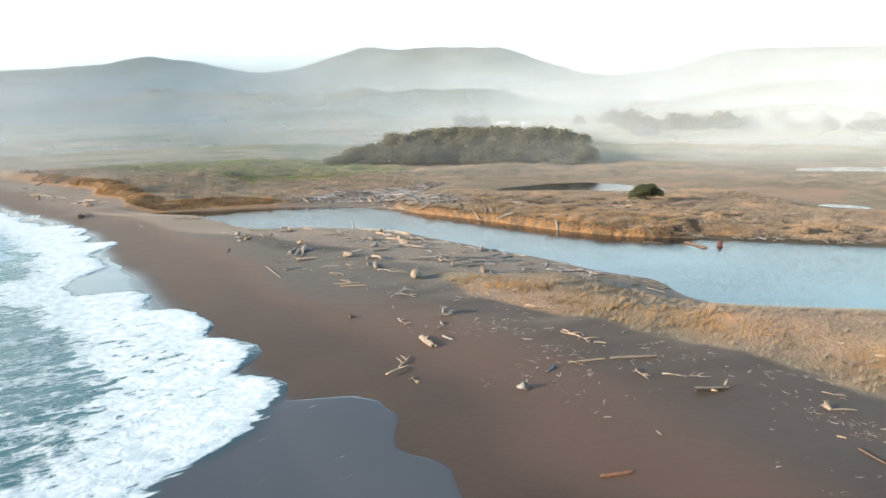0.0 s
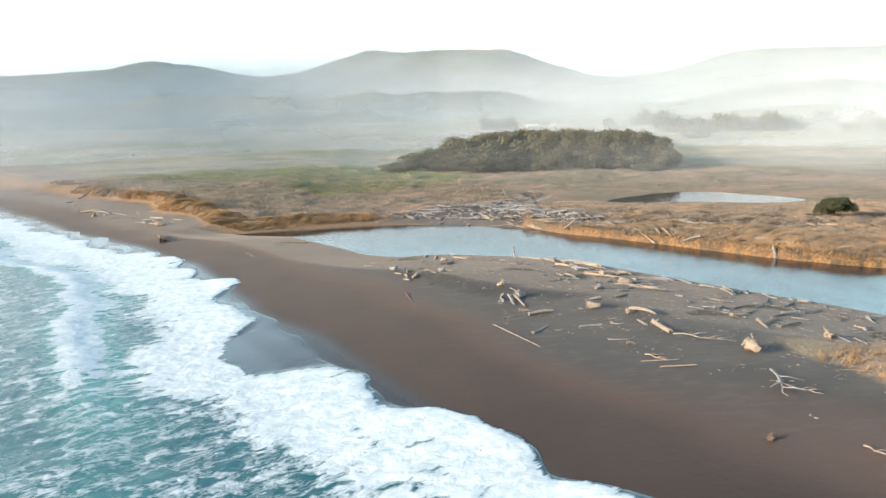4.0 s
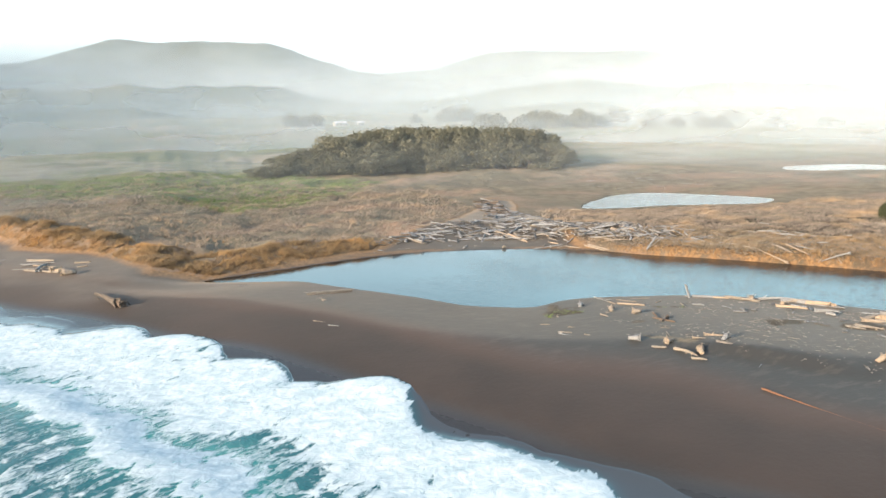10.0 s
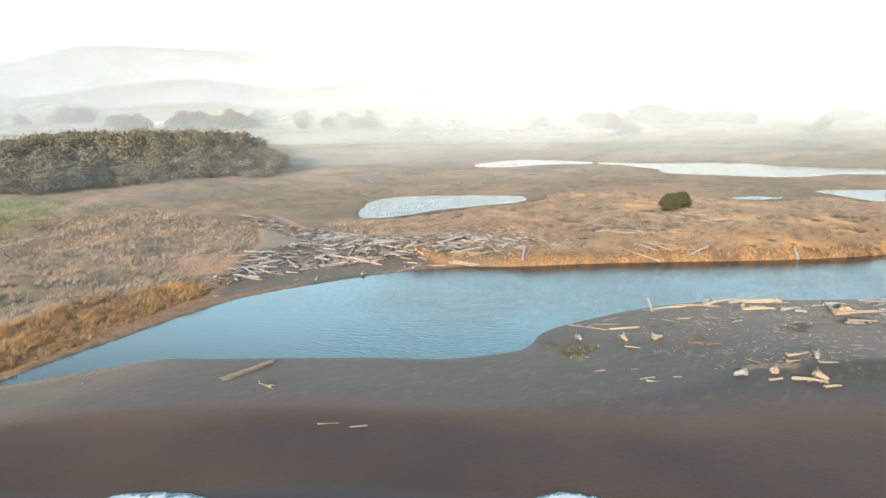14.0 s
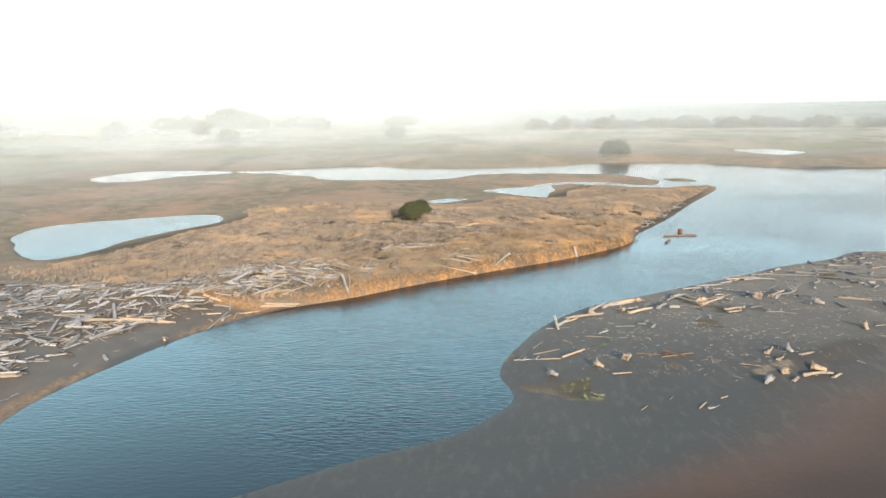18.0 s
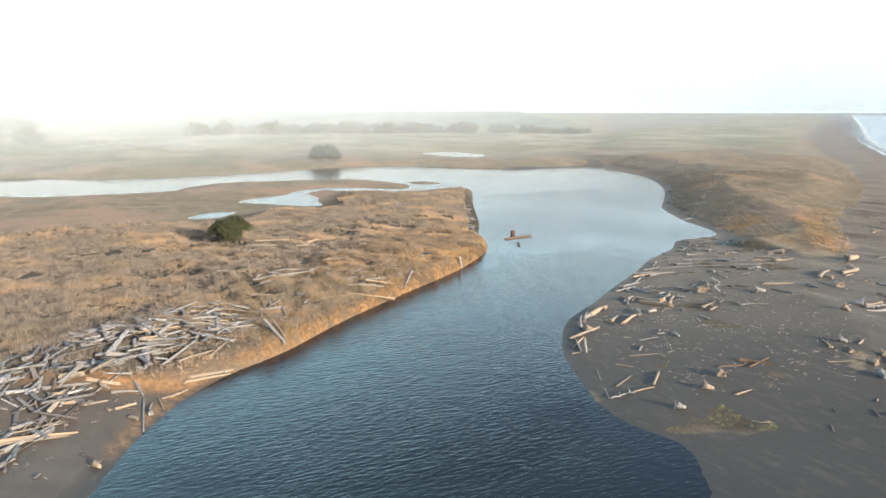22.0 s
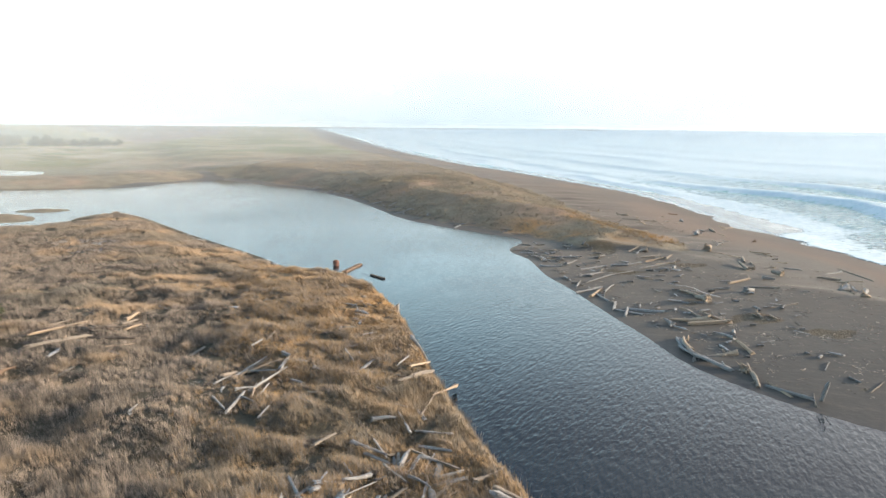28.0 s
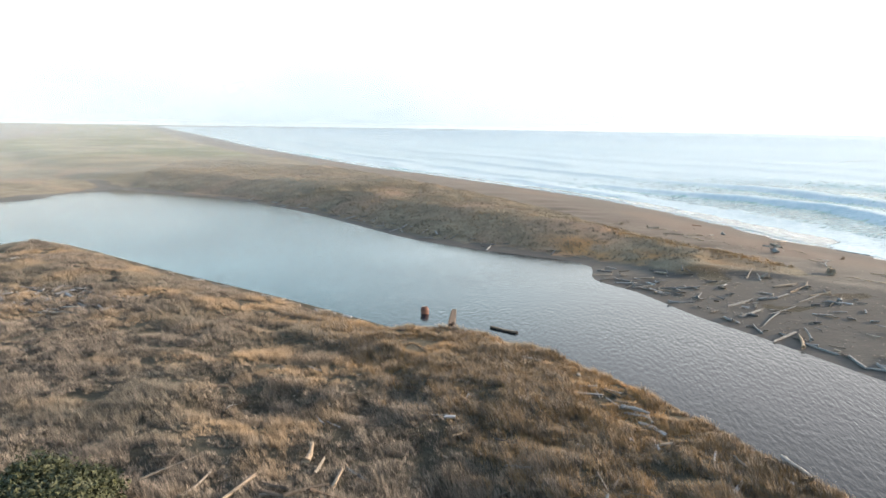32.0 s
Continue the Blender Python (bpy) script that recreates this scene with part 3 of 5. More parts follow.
def stops(lo, hi, step, far_lo, far_hi, growth):
    v = list(np.arange(lo, hi + step / 2, step))
    s = step
    while v[-1] < far_hi:
        s *= growth
        v.append(v[-1] + s)
    s = step
    while v[0] > far_lo:
        s *= growth
        v.insert(0, v[0] - s)
    return np.array(v)


# ---------------------------------------------------------------- ground and water
gx = stops(-85, 132, 0.65, -4600, 4600, 1.045)
gy = stops(20, 205, 0.65, -4600, 4600, 1.045)
GX, GY = np.meshgrid(gx, gy)
GZ, fields = terrain(GX.ravel(), GY.ravel())
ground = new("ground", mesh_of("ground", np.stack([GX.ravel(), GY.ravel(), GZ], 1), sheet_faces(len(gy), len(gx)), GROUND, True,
                               {k: fields[k] for k in ("grass", "wet", "brown", "rim", "scarp", "green", "meadow", "thatch_shade", "gold", "pale")}))
GRID = GZ.reshape(GX.shape)


def height(x, y):
    """Height of the ground sheet at one place."""
    i, j = min(max(int(np.searchsorted(gx, x)) - 1, 0), len(gx) - 2), min(max(int(np.searchsorted(gy, y)) - 1, 0), len(gy) - 2)
    fx, fy = (x - gx[i]) / (gx[i + 1] - gx[i]), (y - gy[j]) / (gy[j + 1] - gy[j])
    return float((GRID[j, i] * (1 - fx) + GRID[j, i + 1] * fx) * (1 - fy) + (GRID[j + 1, i] * (1 - fx) + GRID[j + 1, i + 1] * fx) * fy)


tagged(ground, "dark sand beach and dry grass dunes", "ground", kind="structure")

wx, wy = np.linspace(-75, 260, 68), np.linspace(-20, 260, 57)
WX, WY = np.meshgrid(wx, wy)
keep = -signed(WX.ravel(), WY.ravel(), sea_ring) > 4
idx = sheet_faces(len(wy), len(wx))
river = new("water", mesh_of("water", np.stack([WX.ravel(), WY.ravel(), 0 * WX.ravel()], 1), idx[keep[idx].all(1)], RIVER))
tagged(river, "calm rippled river and lagoon water", "water", kind="structure")


def make_sea():
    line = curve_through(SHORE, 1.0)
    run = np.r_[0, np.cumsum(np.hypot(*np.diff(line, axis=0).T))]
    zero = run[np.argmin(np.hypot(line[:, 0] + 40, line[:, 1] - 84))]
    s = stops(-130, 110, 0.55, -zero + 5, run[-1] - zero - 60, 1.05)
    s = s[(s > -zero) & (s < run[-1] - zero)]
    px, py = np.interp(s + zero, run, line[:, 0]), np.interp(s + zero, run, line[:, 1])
    wide = 12
    tx = np.interp(s + zero + wide, run, line[:, 0]) - np.interp(s + zero - wide, run, line[:, 0])
    ty = np.interp(s + zero + wide, run, line[:, 1]) - np.interp(s + zero - wide, run, line[:, 1])
    nx, ny = ty / np.hypot(tx, ty), -tx / np.hypot(tx, ty)       # towards the open sea
    u = stops(0.0, 40, 0.55, 0.0, 3800, 1.045)
    u = np.r_[0, 0.12, 0.35, u[1:]]
    # along the beach: how far the last wave ran up, and how wide its thin clear film is
    reach = np.array([(20, 4, 9), (28, 5.5, 10.5), (34, 5.5, 10), (37.5, 3.5, 5), (39.5, 1.5, 0.8), (42, 1.2, 0.3), (45, 1.2, 0.2), (46.5, 2.4, 0.8), (49, 3, 0.3), (54, 2.6, 0.3),
                      (60, 2.2, 0.3), (64, 1.5, 0.6), (68, 0.6, 0.4), (72, 0.5, 0.6), (74, 0.5, 5), (79, 1, 6.5), (83, 1, 4.5), (86, 0.5, 0.8), (90, 0, 0.5), (93, 0, 0.8),
                      (96, 1.5, 0.5), (99, 3.4, 0.2), (101, 3.2, 0.2), (104, 1, 0.4), (110, 1, 0.3), (116, 2.2, 0.2), (122, 2.8, 0.2), (128, 1.5, 2), (136, 1, 2.5), (150, 2, 2), (170, 1, 1.5)])
    edge = np.interp(py, reach[:, 0], reach[:, 1]) + 2.2 * (fbm(s, 0 * s, 14, 2) - 0.5) + 1.6 * np.abs(np.sin(s / 4.0 + 4 * vnoise(s, 0 * s, 20))) - 1.0 + 1.6 * (fbm(s, 0 * s + 3, 3, 3) - 0.5)
    edge = edge * ease(900, 300, np.abs(s))
    S, U = np.meshgrid(s, u, indexing="ij")
    Y0 = py[:, None] + 0 * U
    off = U - edge[:, None]
    off = np.where(U > 30, U, U - edge[:, None] * np.clip(1 - U / 30, 0, 1))
    X, Y = px[:, None] + nx[:, None] * off, py[:, None] + ny[:, None] * off
    bend = lambda k, a, size: a * (fbm(S + 500 * k, 0 * S, size, 3) - 0.5)
    z = np.zeros_like(S)
    here = np.interp(Y0, reach[:, 0], reach[:, 2])
    swash = 0.1 + np.maximum(here + bend(1, 1.2, 9) + bend(2, 1.4, 3.0), 0)                              # thin film that runs up the sand
    film_streaks = 0.17 * ease(0.2, 1.8, U)
    bore = ease(swash - 0.6, swash + 0.4, U) * ease(swash + 17 + bend(12, 16, 16), swash + 4, U) * (0.60 + 0.25 * ease(0.35, 0.65, fbm(S, U * 2, 9, 3)))
    foam = np.maximum(film_streaks * (U < swash + 1), bore)
    crest = np.zeros_like(S)
    lines = ((15, 0.45, 2.5), (31, 1.5, 4), (58, 1.6, 5), (100, 1.8, 7), (150, 1.5, 9), (215, 1.6, 11), (300, 1.6, 14), (420, 1.6, 18), (600, 1.6, 24), (900, 1.6, 30))
    for k, (u0, tall, span) in enumerate(lines):
        v = U - u0 - bend(3 + k, 24, 60 + 10 * k)
        live = ease(0.36 - 0.1 * (k > 1), 0.6 - 0.1 * (k > 1), fbm(S + 300 * k, 0 * S + 9, 45 + 8 * k, 2))
        shape = np.where(v < 0, np.exp(-(v / span) ** 2 * 1.8), np.exp(-(v / (span * 2.4)) ** 2))
        z += tall * (0.35 + 0.65 * live) * shape * (1 - 0.6 * ease(20, -60, Y0) * (k > 0))
        foam = np.maximum(foam, live * np.where(v < 0, ease(-span * 1.8, -span * 0.5, v), ease(span * (1.0 + k * 0.4), 0, v)) * 0.66)
        crest = np.maximum(crest, (0.3 + 0.7 * live) * np.exp(-((v + span * 0.5) / span) ** 2))
    # loose foam; raised far out and south to paint glare and haze too
    foam = np.maximum(foam, (0.16 * ease(75, 25, U) + 0.14 + 0.36 * ease(40, 160, U) + 0.32 * ease(0, -90, Y0)) * ease(swash, swash + 4, U))
    z += 0.5 * (fbm(X, Y, 5, 3) - 0.5) * ease(3, 20, U) + 0.9 * (fbm(X, Y, 30, 2) - 0.5) * ease(30, 90, U)
    gz, _ = terrain(X.ravel(), Y.ravel())
    film = gz.reshape(S.shape) + 0.008 + 0.03 * ease(0, 2.0, U) + 0.18 * ease(swash - 0.6, swash + 1.0, U)
    film[:, 0] = gz.reshape(S.shape)[:, 0] - 0.02
    z = np.maximum(film, z - 0.15)
    shallow = ease(swash + 0.8, swash - 0.6, U)
    me = mesh_of("sea", np.stack([X.ravel(), Y.ravel(), z.ravel()], 1), sheet_faces(len(s), len(u)), SEA, True,
                 dict(foam=foam.ravel(), crest=crest.ravel(), shallow=shallow.ravel()))
    tagged(new("sea", me), "teal surf with white foam breaking on the beach", "sea", kind="structure")


make_sea()

# ---------------------------------------------------------------- hills and mist
SKYLINE = [(70, 2.2), (45, 3.6), (30, 4.3), (25.8, 4.7), (21.5, 5.3), (17.9, 4.9), (14.3, 4.35), (11.4, 4.55), (8.4, 5.45), (6.2, 5.95), (-4.8, 5.9),
           (-7.8, 4.8), (-10.9, 3.8), (-13.4, 3.6), (-17, 3.8), (-20.8, 5.1), (-27.5, 5.0), (-34.2, 4.6), (-39.4, 4.1), (-45.2, 3.1), (-49.5, 2.2),
           (-54.3, 1.3), (-64, 0.5), (-80, 0.3), (-120, 0.2)]


def make_hills():
    az = np.linspace(70, -118, 380)
    tops = np.interp(-az, [-a for a, _ in SKYLINE], [e for _, e in SKYLINE])
    r = np.r_[np.linspace(650, 1100, 8), np.linspace(1200, 2000, 14), np.linspace(2100, 3600, 20), 4300]
    A, R = np.meshgrid(az, r, indexing="ij")
    X, Y = -np.sin(np.radians(A)) * R, np.cos(np.radians(A)) * R
    top = 3200 * np.tan(np.radians(tops))[:, None] * (1 + 0.10 * (fbm(A * 40, R, 120, 3) - 0.5))
    far = top * np.exp(-((R - 3200) / 700) ** 2)
    near = 0.27 * top * np.exp(-((R - 1900 - 300 * (vnoise(A * 30, 0 * A, 200) - 0.5)) / 420) ** 2) * (0.5 + fbm(A * 30, R * 0.3, 260, 3))
    base = 17 * ease(650, 800, R) * ease(-50, -20, A) + 2
    Z = np.maximum(far, near) + base + 30 * (fbm(X, Y, 400, 4) - 0.5) * ease(800, 1600, R) * ease(-60, -40, A)
    Z[:, 0] = -3
    me = mesh_of("hills", np.stack([X.ravel(), Y.ravel(), Z.ravel()], 1), sheet_faces(len(az), len(r)), HILL)
    tagged(new("backdrop_hills", me), "misty green pasture hills on the horizon", "hills", kind="structure")


make_hills()

for radius, thick, top, patch in ((135, 0.15, 20, 0.04), (205, 0.31, 28, 0.03), (310, 0.39, 42, 0.015), (480, 0.34, 64, 0.01), (640, 0.27, 88, 0.006), (1250, 0.46, 190, 0.004), (2300, 0.80, 430, 0.002)):
    a = np.linspace(0, 2 * np.pi, 97)
    h = np.linspace(-2, top, 9)
    A, H = np.meshgrid(a, h)
    me = mesh_of("mist", np.stack([-22 + radius * np.sin(A).ravel(), 90 + radius * np.cos(A).ravel(), H.ravel()], 1), sheet_faces(9, 97),
                 veil_material("sea_mist", thick, top, patch, 0.22 if radius < 600 else 0.62))
    tagged(new("backdrop_mist", me), "thin bank of pale sea mist", "mist", kind="structure")

# ---------------------------------------------------------------- driftwood
TAN_LOGS_A = [(8.8, 42.6, 2.5, 12, 0.11), (11.9, 42.9, 3.2, 0, 0.17), (14.6, 37.1, 2.2, 10, 0.37), (20.1, 34, 1.2, -14, 0.1), (10.2, 32.2, 0.5, -68,
    0.09), (7.5, 56, 2.3, -18, 0.14), (-0.2, 51, 0.7, 8, 0.15), (2, 76.4, 3.3, 50, 0.25), (-9.4, 67.4, 2.7, -2, 0.1), (-11, 72.2, 1.6, -4, 0.13), (-1.2,
    48, 2.7, -70, 0.4), (24.3, 42, 0.4, -27, 0.12), (25.6, 40.2, 0.6, -31, 0.2), (8.2, 34.2, 0.4, -34, 0.06), (18.3, 31, 0.4, -27, 0.06), (3, 75.2, 3.1,
    32, 0.27), (-16.8, 81.2, 1.2, 14, 0.29), (-4.2, 57.6, 0.6, -72, 0.16)]
TAN_LOGS_B = [(3.8, 60.2, 1.5, -74, 0.09), (10.4, 46, 0.9, -27, 0.11), (8.6, 48.2, 1.2, -42, 0.11), (7.5, 49.5, 0.8, 0, 0.11), (-8.2, 75.8, 1.7, -80,
    0.19), (-10.3, 76.2, 0.7, -34, 0.19), (-8.6, 66.1, 2.6, 0, 0.12), (-23.5, 98.6, 2, -30, 0.19), (-6.6, 98.3, 6.7, -48, 0.33), (0.6, 78.5, 2.2, 27,
    0.26), (1.3, 59.8, 0.8, -40, 0.08), (-1.5, 49.4, 0.8, -23, 0.09), (1.5, 63.8, 1.9, -16, 0.08), (9, 75.6, 1.5, -74, 0.16), (5.6, 70.2, 3.7, -107,
    0.14), (-6.3, 100.1, 3.5, 22, 0.48), (-4.5, 97.2, 4, -53, 0.18), (-15.6, 80.1, 2.3, 10, 0.34), (-7.4, 78.6, 3.3, -69, 0.36)]
TAN_LOGS_C = [(-9.9, 87.7, 2.9, -4, 0.15), (-10.4, 112.4, 2.6, -74, 0.27), (-18.3, 74.8, 7.3, -64, 0.06), (-10.4, 70.8, 0.7, -8, 0.19), (-11.8, 93.6,
    2.8, 39, 0.11), (-18.1, 79.4, 1.6, 27, 0.08), (-4.8, 99.5, 3.4, 14, 0.5), (-16.9, 84, 3.1, -86, 0.29), (-10.2, 110.5, 3.1, -77, 0.25), (-28.6, 98.6,
    1.1, -41, 0.19), (-25.3, 98.4, 1, -37, 0.19), (-5.8, 111.7, 2.4, -42, 0.39), (-7.6, 107.5, 3.2, 18, 0.37), (-21.6, 120, 5.2, -25, 0.15), (-32.4,
    109.2, 0.9, -41, 0.07), (-31, 107.2, 0.6, -31, 0.07), (-50.2, 117.6, 1.3, -42, 0.1), (-5.5, 106, 4.5, -74, 0.41), (-9.4, 105.6, 2.9, -61, 0.28)]
TAN_LOGS_D = [(-12, 114.4, 4.4, -53, 0.19), (-20.6, 114.8, 4.1, -65, 0.14), (-27.7, 96.8, 2.2, -85, 0.27), (-3.8, 91.2, 5.4, -40, 0.31), (6.4, 92.2,
    5.3, -93, 0.28), (-24.7, 96.4, 1.3, -61, 0.19), (-32.5, 105.6, 1.2, -35, 0.1), (-26.2, 100.8, 1.5, -118, 0.09), (-26.3, 109.7, 1.4, -90, 0.13), (-10,
    97.1, 2.3, -70, 0.23), (-31.4, 104, 0.6, -59, 0.08), (-27.6, 95.5, 1.1, -49, 0.18), (-7.6, 85.5, 3, -127, 0.25), (-22.5, 114.6, 1.7, -97, 0.12),
    (-21.5, 112.8, 2.7, -48, 0.21), (0.8, 75, 2.6, -103, 0.37), (-7.2, 74.3, 3.4, -82, 0.35), (-17.4, 110.5, 2.2, -114, 0.09), (-18.3, 113, 1.4, -150,
    0.09)]
GREY_LOGS_A = [(6.4, 41.5, 1.2, 55, 0.21), (0.2, 48.7, 1.4, -60, 0.16), (-18.4, 85.7, 4.3, 81, 0.3), (-0.2, 52.2, 0.8, -83, 0.18), (4.8, 83.6, 6.3,
    44, 0.18), (-0, 81, 1.8, -61, 0.23), (6.2, 86.2, 7, 65, 0.19), (1.8, 79.8, 3.8, 48, 0.14), (14.2, 85.6, 1, -61, 0.26), (4.9, 71.4, 3.2, -90, 0.15),
    (-7.1, 112.5, 3.7, -36, 0.3), (7.6, 84.6, 5.2, 47, 0.29), (10.5, 91.2, 3.3, 47, 0.25), (4.2, 79.2, 2.5, 42, 0.21), (13.1, 88.4, 2.6, -86, 0.19),
    (-17.6, 84.6, 3.4, -90, 0.32), (-16.2, 75.7, 2.6, 51, 0.24), (-5.6, 110.4, 3.5, -45, 0.34), (-13.4, 88.6, 0.8, -45, 0.15)]
GREY_LOGS_B = [(-5.9, 88.8, 2.5, 21, 0.16), (3, 99.6, 4.9, -83, 0.25), (5.8, 98.2, 4.7, -79, 0.25), (-13, 118.8, 3.4, -26, 0.27), (-4.8, 114, 4.6,
    -80, 0.2), (-5.3, 108.8, 3.6, -63, 0.38), (-3.7, 109.6, 3.1, -71, 0.24), (-7.8, 103.2, 2.2, -32, 0.29), (0.6, 98.1, 3.3, -23, 0.19), (-3.2, 100.6, 2,
    -57, 0.31), (-16.2, 109.8, 1.1, -49, 0.15), (21.6, 76.9, 7, -56, 0.26), (8, 81.3, 3.5, -141, 0.3), (12.6, 75.6, 5.2, -167, 0.24), (-0.8, 97.3, 3.8,
    171, 0.25), (-8.4, 102.2, 1, -84, 0.28), (-10.2, 83.8, 1.4, -168, 0.32), (13.3, 80.9, 4.4, -177, 0.24), (5.4, 80, 2.2, -164, 0.3)]
GREY_LOGS_C = [(-32.8, 105, 1.1, -52, 0.16), (11.5, 78.6, 2.4, -109, 0.24), (4.2, 90.2, 3.5, -95, 0.21), (6.2, 94.1, 5.3, -53, 0.21)]
BANK_TAN_LOGS_A = [(31.6, 130.7, 4.3, -111, 0.24), (30.6, 125.6, 1.9, -81, 0.2), (36, 127.8, 2.6, -88, 0.16), (7, 134.9, 2, -93, 0.29), (5.2, 127.7,
    4.8, -74, 0.14), (7.6, 124.8, 3.3, -101, 0.23), (7.6, 124, 2.7, -94, 0.23), (-2.9, 135.2, 2.8, -170, 0.19), (1.3, 141.3, 1.9, -108, 0.2), (0.4, 137,
    4, -90, 0.19), (1.3, 137.5, 1.1, -112, 0.11), (-0.1, 140.6, 1.8, -109, 0.18), (-0.8, 133.7, 2.1, -109, 0.17), (0.3, 139.6, 1.5, -74, 0.16), (-0.2,
    137.8, 1.9, -106, 0.16), (17.2, 127.8, 3.7, -79, 0.16), (1.8, 133.8, 2.9, 172, 0.18), (32.7, 128, 0.6, -171, 0.13), (31.8, 124.8, 1.8, -81, 0.22)]
BANK_TAN_LOGS_B = [(17.5, 129.8, 1.4, -90, 0.22), (16.3, 128.1, 2.2, -124, 0.14), (8.4, 122.8, 3.4, -88, 0.24), (5.8, 124.6, 5.8, 101, 0.17), (11,
    130.3, 1.1, 180, 0.13), (14.1, 131.6, 2.8, 125, 0.18), (34, 128.9, 4.6, -95, 0.18), (32.8, 123.8, 1.9, -81, 0.26), (38, 126.7, 2.7, -118, 0.13),
    (39.2, 125.6, 0.8, -157, 0.14), (26.6, 120.2, 0.6, -141, 0.1)]
BANK_GREY_LOGS_A = [(17.4, 128, 4.4, -78, 0.16), (14.6, 129.8, 4.3, -83, 0.19), (15.2, 127.6, 2.1, -71, 0.28), (2.4, 142, 2, -177, 0.26), (1.5, 135.8,
    1.4, 168, 0.17), (1.5, 133.9, 2, -174, 0.18), (0.7, 134.4, 1.4, -124, 0.17), (0.7, 142.4, 2.4, -138, 0.2), (6, 131.3, 1.3, -151, 0.23), (10.5, 119,
    3.3, 141, 0.26), (4.8, 134.6, 2, 177, 0.18), (4.5, 134.1, 2.1, 139, 0.12), (4, 135.2, 1.5, 176, 0.15), (4.9, 139.7, 3.4, 140, 0.14), (4, 141, 1.1,
    -142, 0.11), (-2, 138.2, 1.7, -126, 0.13), (-1.5, 137.3, 1.6, -117, 0.16), (3.4, 144.6, 1.6, -153, 0.15), (3.7, 143.4, 1.3, 157, 0.15)]
BANK_GREY_LOGS_B = [(16, 128.7, 2.1, -169, 0.13), (17, 130.9, 1.6, -86, 0.13), (14.5, 133.9, 1.8, 151, 0.15), (13.8, 133.4, 2.7, -70, 0.18), (13.4,
    132.9, 1.1, 170, 0.15), (11.6, 133.8, 1.3, -77, 0.14), (17, 137.1, 1.4, -51, 0.15), (13.2, 126.8, 0.8, -173, 0.2), (12.9, 124, 2.5, 137, 0.14), (18.2,
    114.2, 1.7, 155, 0.26), (11.4, 117, 2.4, 156, 0.24), (10.9, 131.4, 1.2, 166, 0.12), (2.4, 132.6, 2.1, 177, 0.18), (16.3, 126, 1.4, 146, 0.35), (13.2,
    129, 0.9, 174, 0.13), (9.6, 122.8, 2.5, 101, 0.12), (14.5, 131.8, 1.4, -115, 0.17), (15.6, 132.4, 1, 135, 0.15), (19.4, 125.2, 1.1, -95, 0.15)]
BANK_GREY_LOGS_C = [(13.8, 131.1, 2.2, 117, 0.15)]
MIXED_LOGS_A = [(-14.7, 107.8, 1.7, -101, 0.07), (-16.9, 87.4, 2, -68, 0.11), (-24.9, 92.7, 0.7, -150, 0.07), (12.8, 48.3, 0.8, 20, 0.07), (13.1,
    44.6, 0.6, 4, 0.07), (-49.3, 115.9, 1.1, -41, 0.09), (-55.3, 138.7, 1.3, 34, 0.07), (-13.9, 113.6, 2.1, -88, 0.07), (9.3, 120.1, 0.5, 175, 0.17), (10,
    148.8, 0.8, -89, 0.12), (6.7, 149.5, 1.4, -101, 0.1), (4.3, 151.2, 1.1, -67, 0.08), (27.9, 128.9, 2.1, -105, 0.11), (7.5, 126.2, 1.9, -116, 0.09),
    (10.6, 119.1, 2.4, -98, 0.13), (-12.3, 76, 1.9, -179, 0.14), (14.2, 110.1, 1.8, 132, 0.1), (27.8, 100.5, 5.5, -138, 0.13), (14.5, 76.7, 1.7, 170,
    0.14)]
MIXED_LOGS_B = [(19.6, 123.5, 1.6, 110, 0.07), (-8.8, 140.7, 3.6, -67, 0.28), (-10.7, 143.2, 1.7, -47, 0.16), (-12.9, 144.3, 1.8, -173, 0.14), (-11.8,
    146.6, 1.5, -61, 0.2), (-9.7, 145.8, 1.8, -160, 0.19), (-5.8, 148.4, 2.5, -90, 0.23), (-8.5, 149.7, 1.6, -93, 0.37), (-9, 147.9, 2.3, -105, 0.26),
    (-9.9, 149.9, 2, -71, 0.31), (-5.5, 142.9, 4.9, -36, 0.18), (-6.8, 145.3, 3.3, 177, 0.4), (-11.2, 148.3, 1.5, -68, 0.14), (-6.5, 141.8, 3.2, -58,
    0.18), (-5.5, 140.2, 2.8, -32, 0.14), (-5, 150.5, 1.8, -127, 0.16), (-99.7, 178.2, 2.9, -29, 0.29), (-78.5, 155.6, 5.8, -18, 0.18), (-79.7, 160.4,
    5.8, -40, 0.18)]
MIXED_LOGS_C = [(-91, 170.7, 5, -45, 0.2), (-73.8, 154.3, 1.3, -2, 0.2), (-17.2, 145, 4.6, -2, 0.14)]
STUMPS = [(4.5, 38.7, 0.45), (0.2, 54.8, 0.72), (-2.8, 68.7, 0.85), (19.4, 34.4, 0.32), (-18, 89.4, 0.46), (-11.2, 81.1, 0.64), (-8.5, 78.9, 0.4),
    (-29.1, 100.5, 0.47), (-25.8, 114.7, 0.43), (-0.6, 80.6, 0.38), (-8.5, 89.4, 0.54), (-24.6, 111.3, 0.47),
    (-27.6, 99, 0.46), (-23.7, 109, 0.5), (-9.7, 110.2, 0.53), (-5.4, 93.5, 0.73), (-23.7, 97.4, 0.45), (-26.6, 96.6, 0.5), (-16.9, 85.6, 0.66), (4.1,
    71.6, 0.56), (-94.7, 171, 0.41), (-76.1, 152.5, 0.57)]
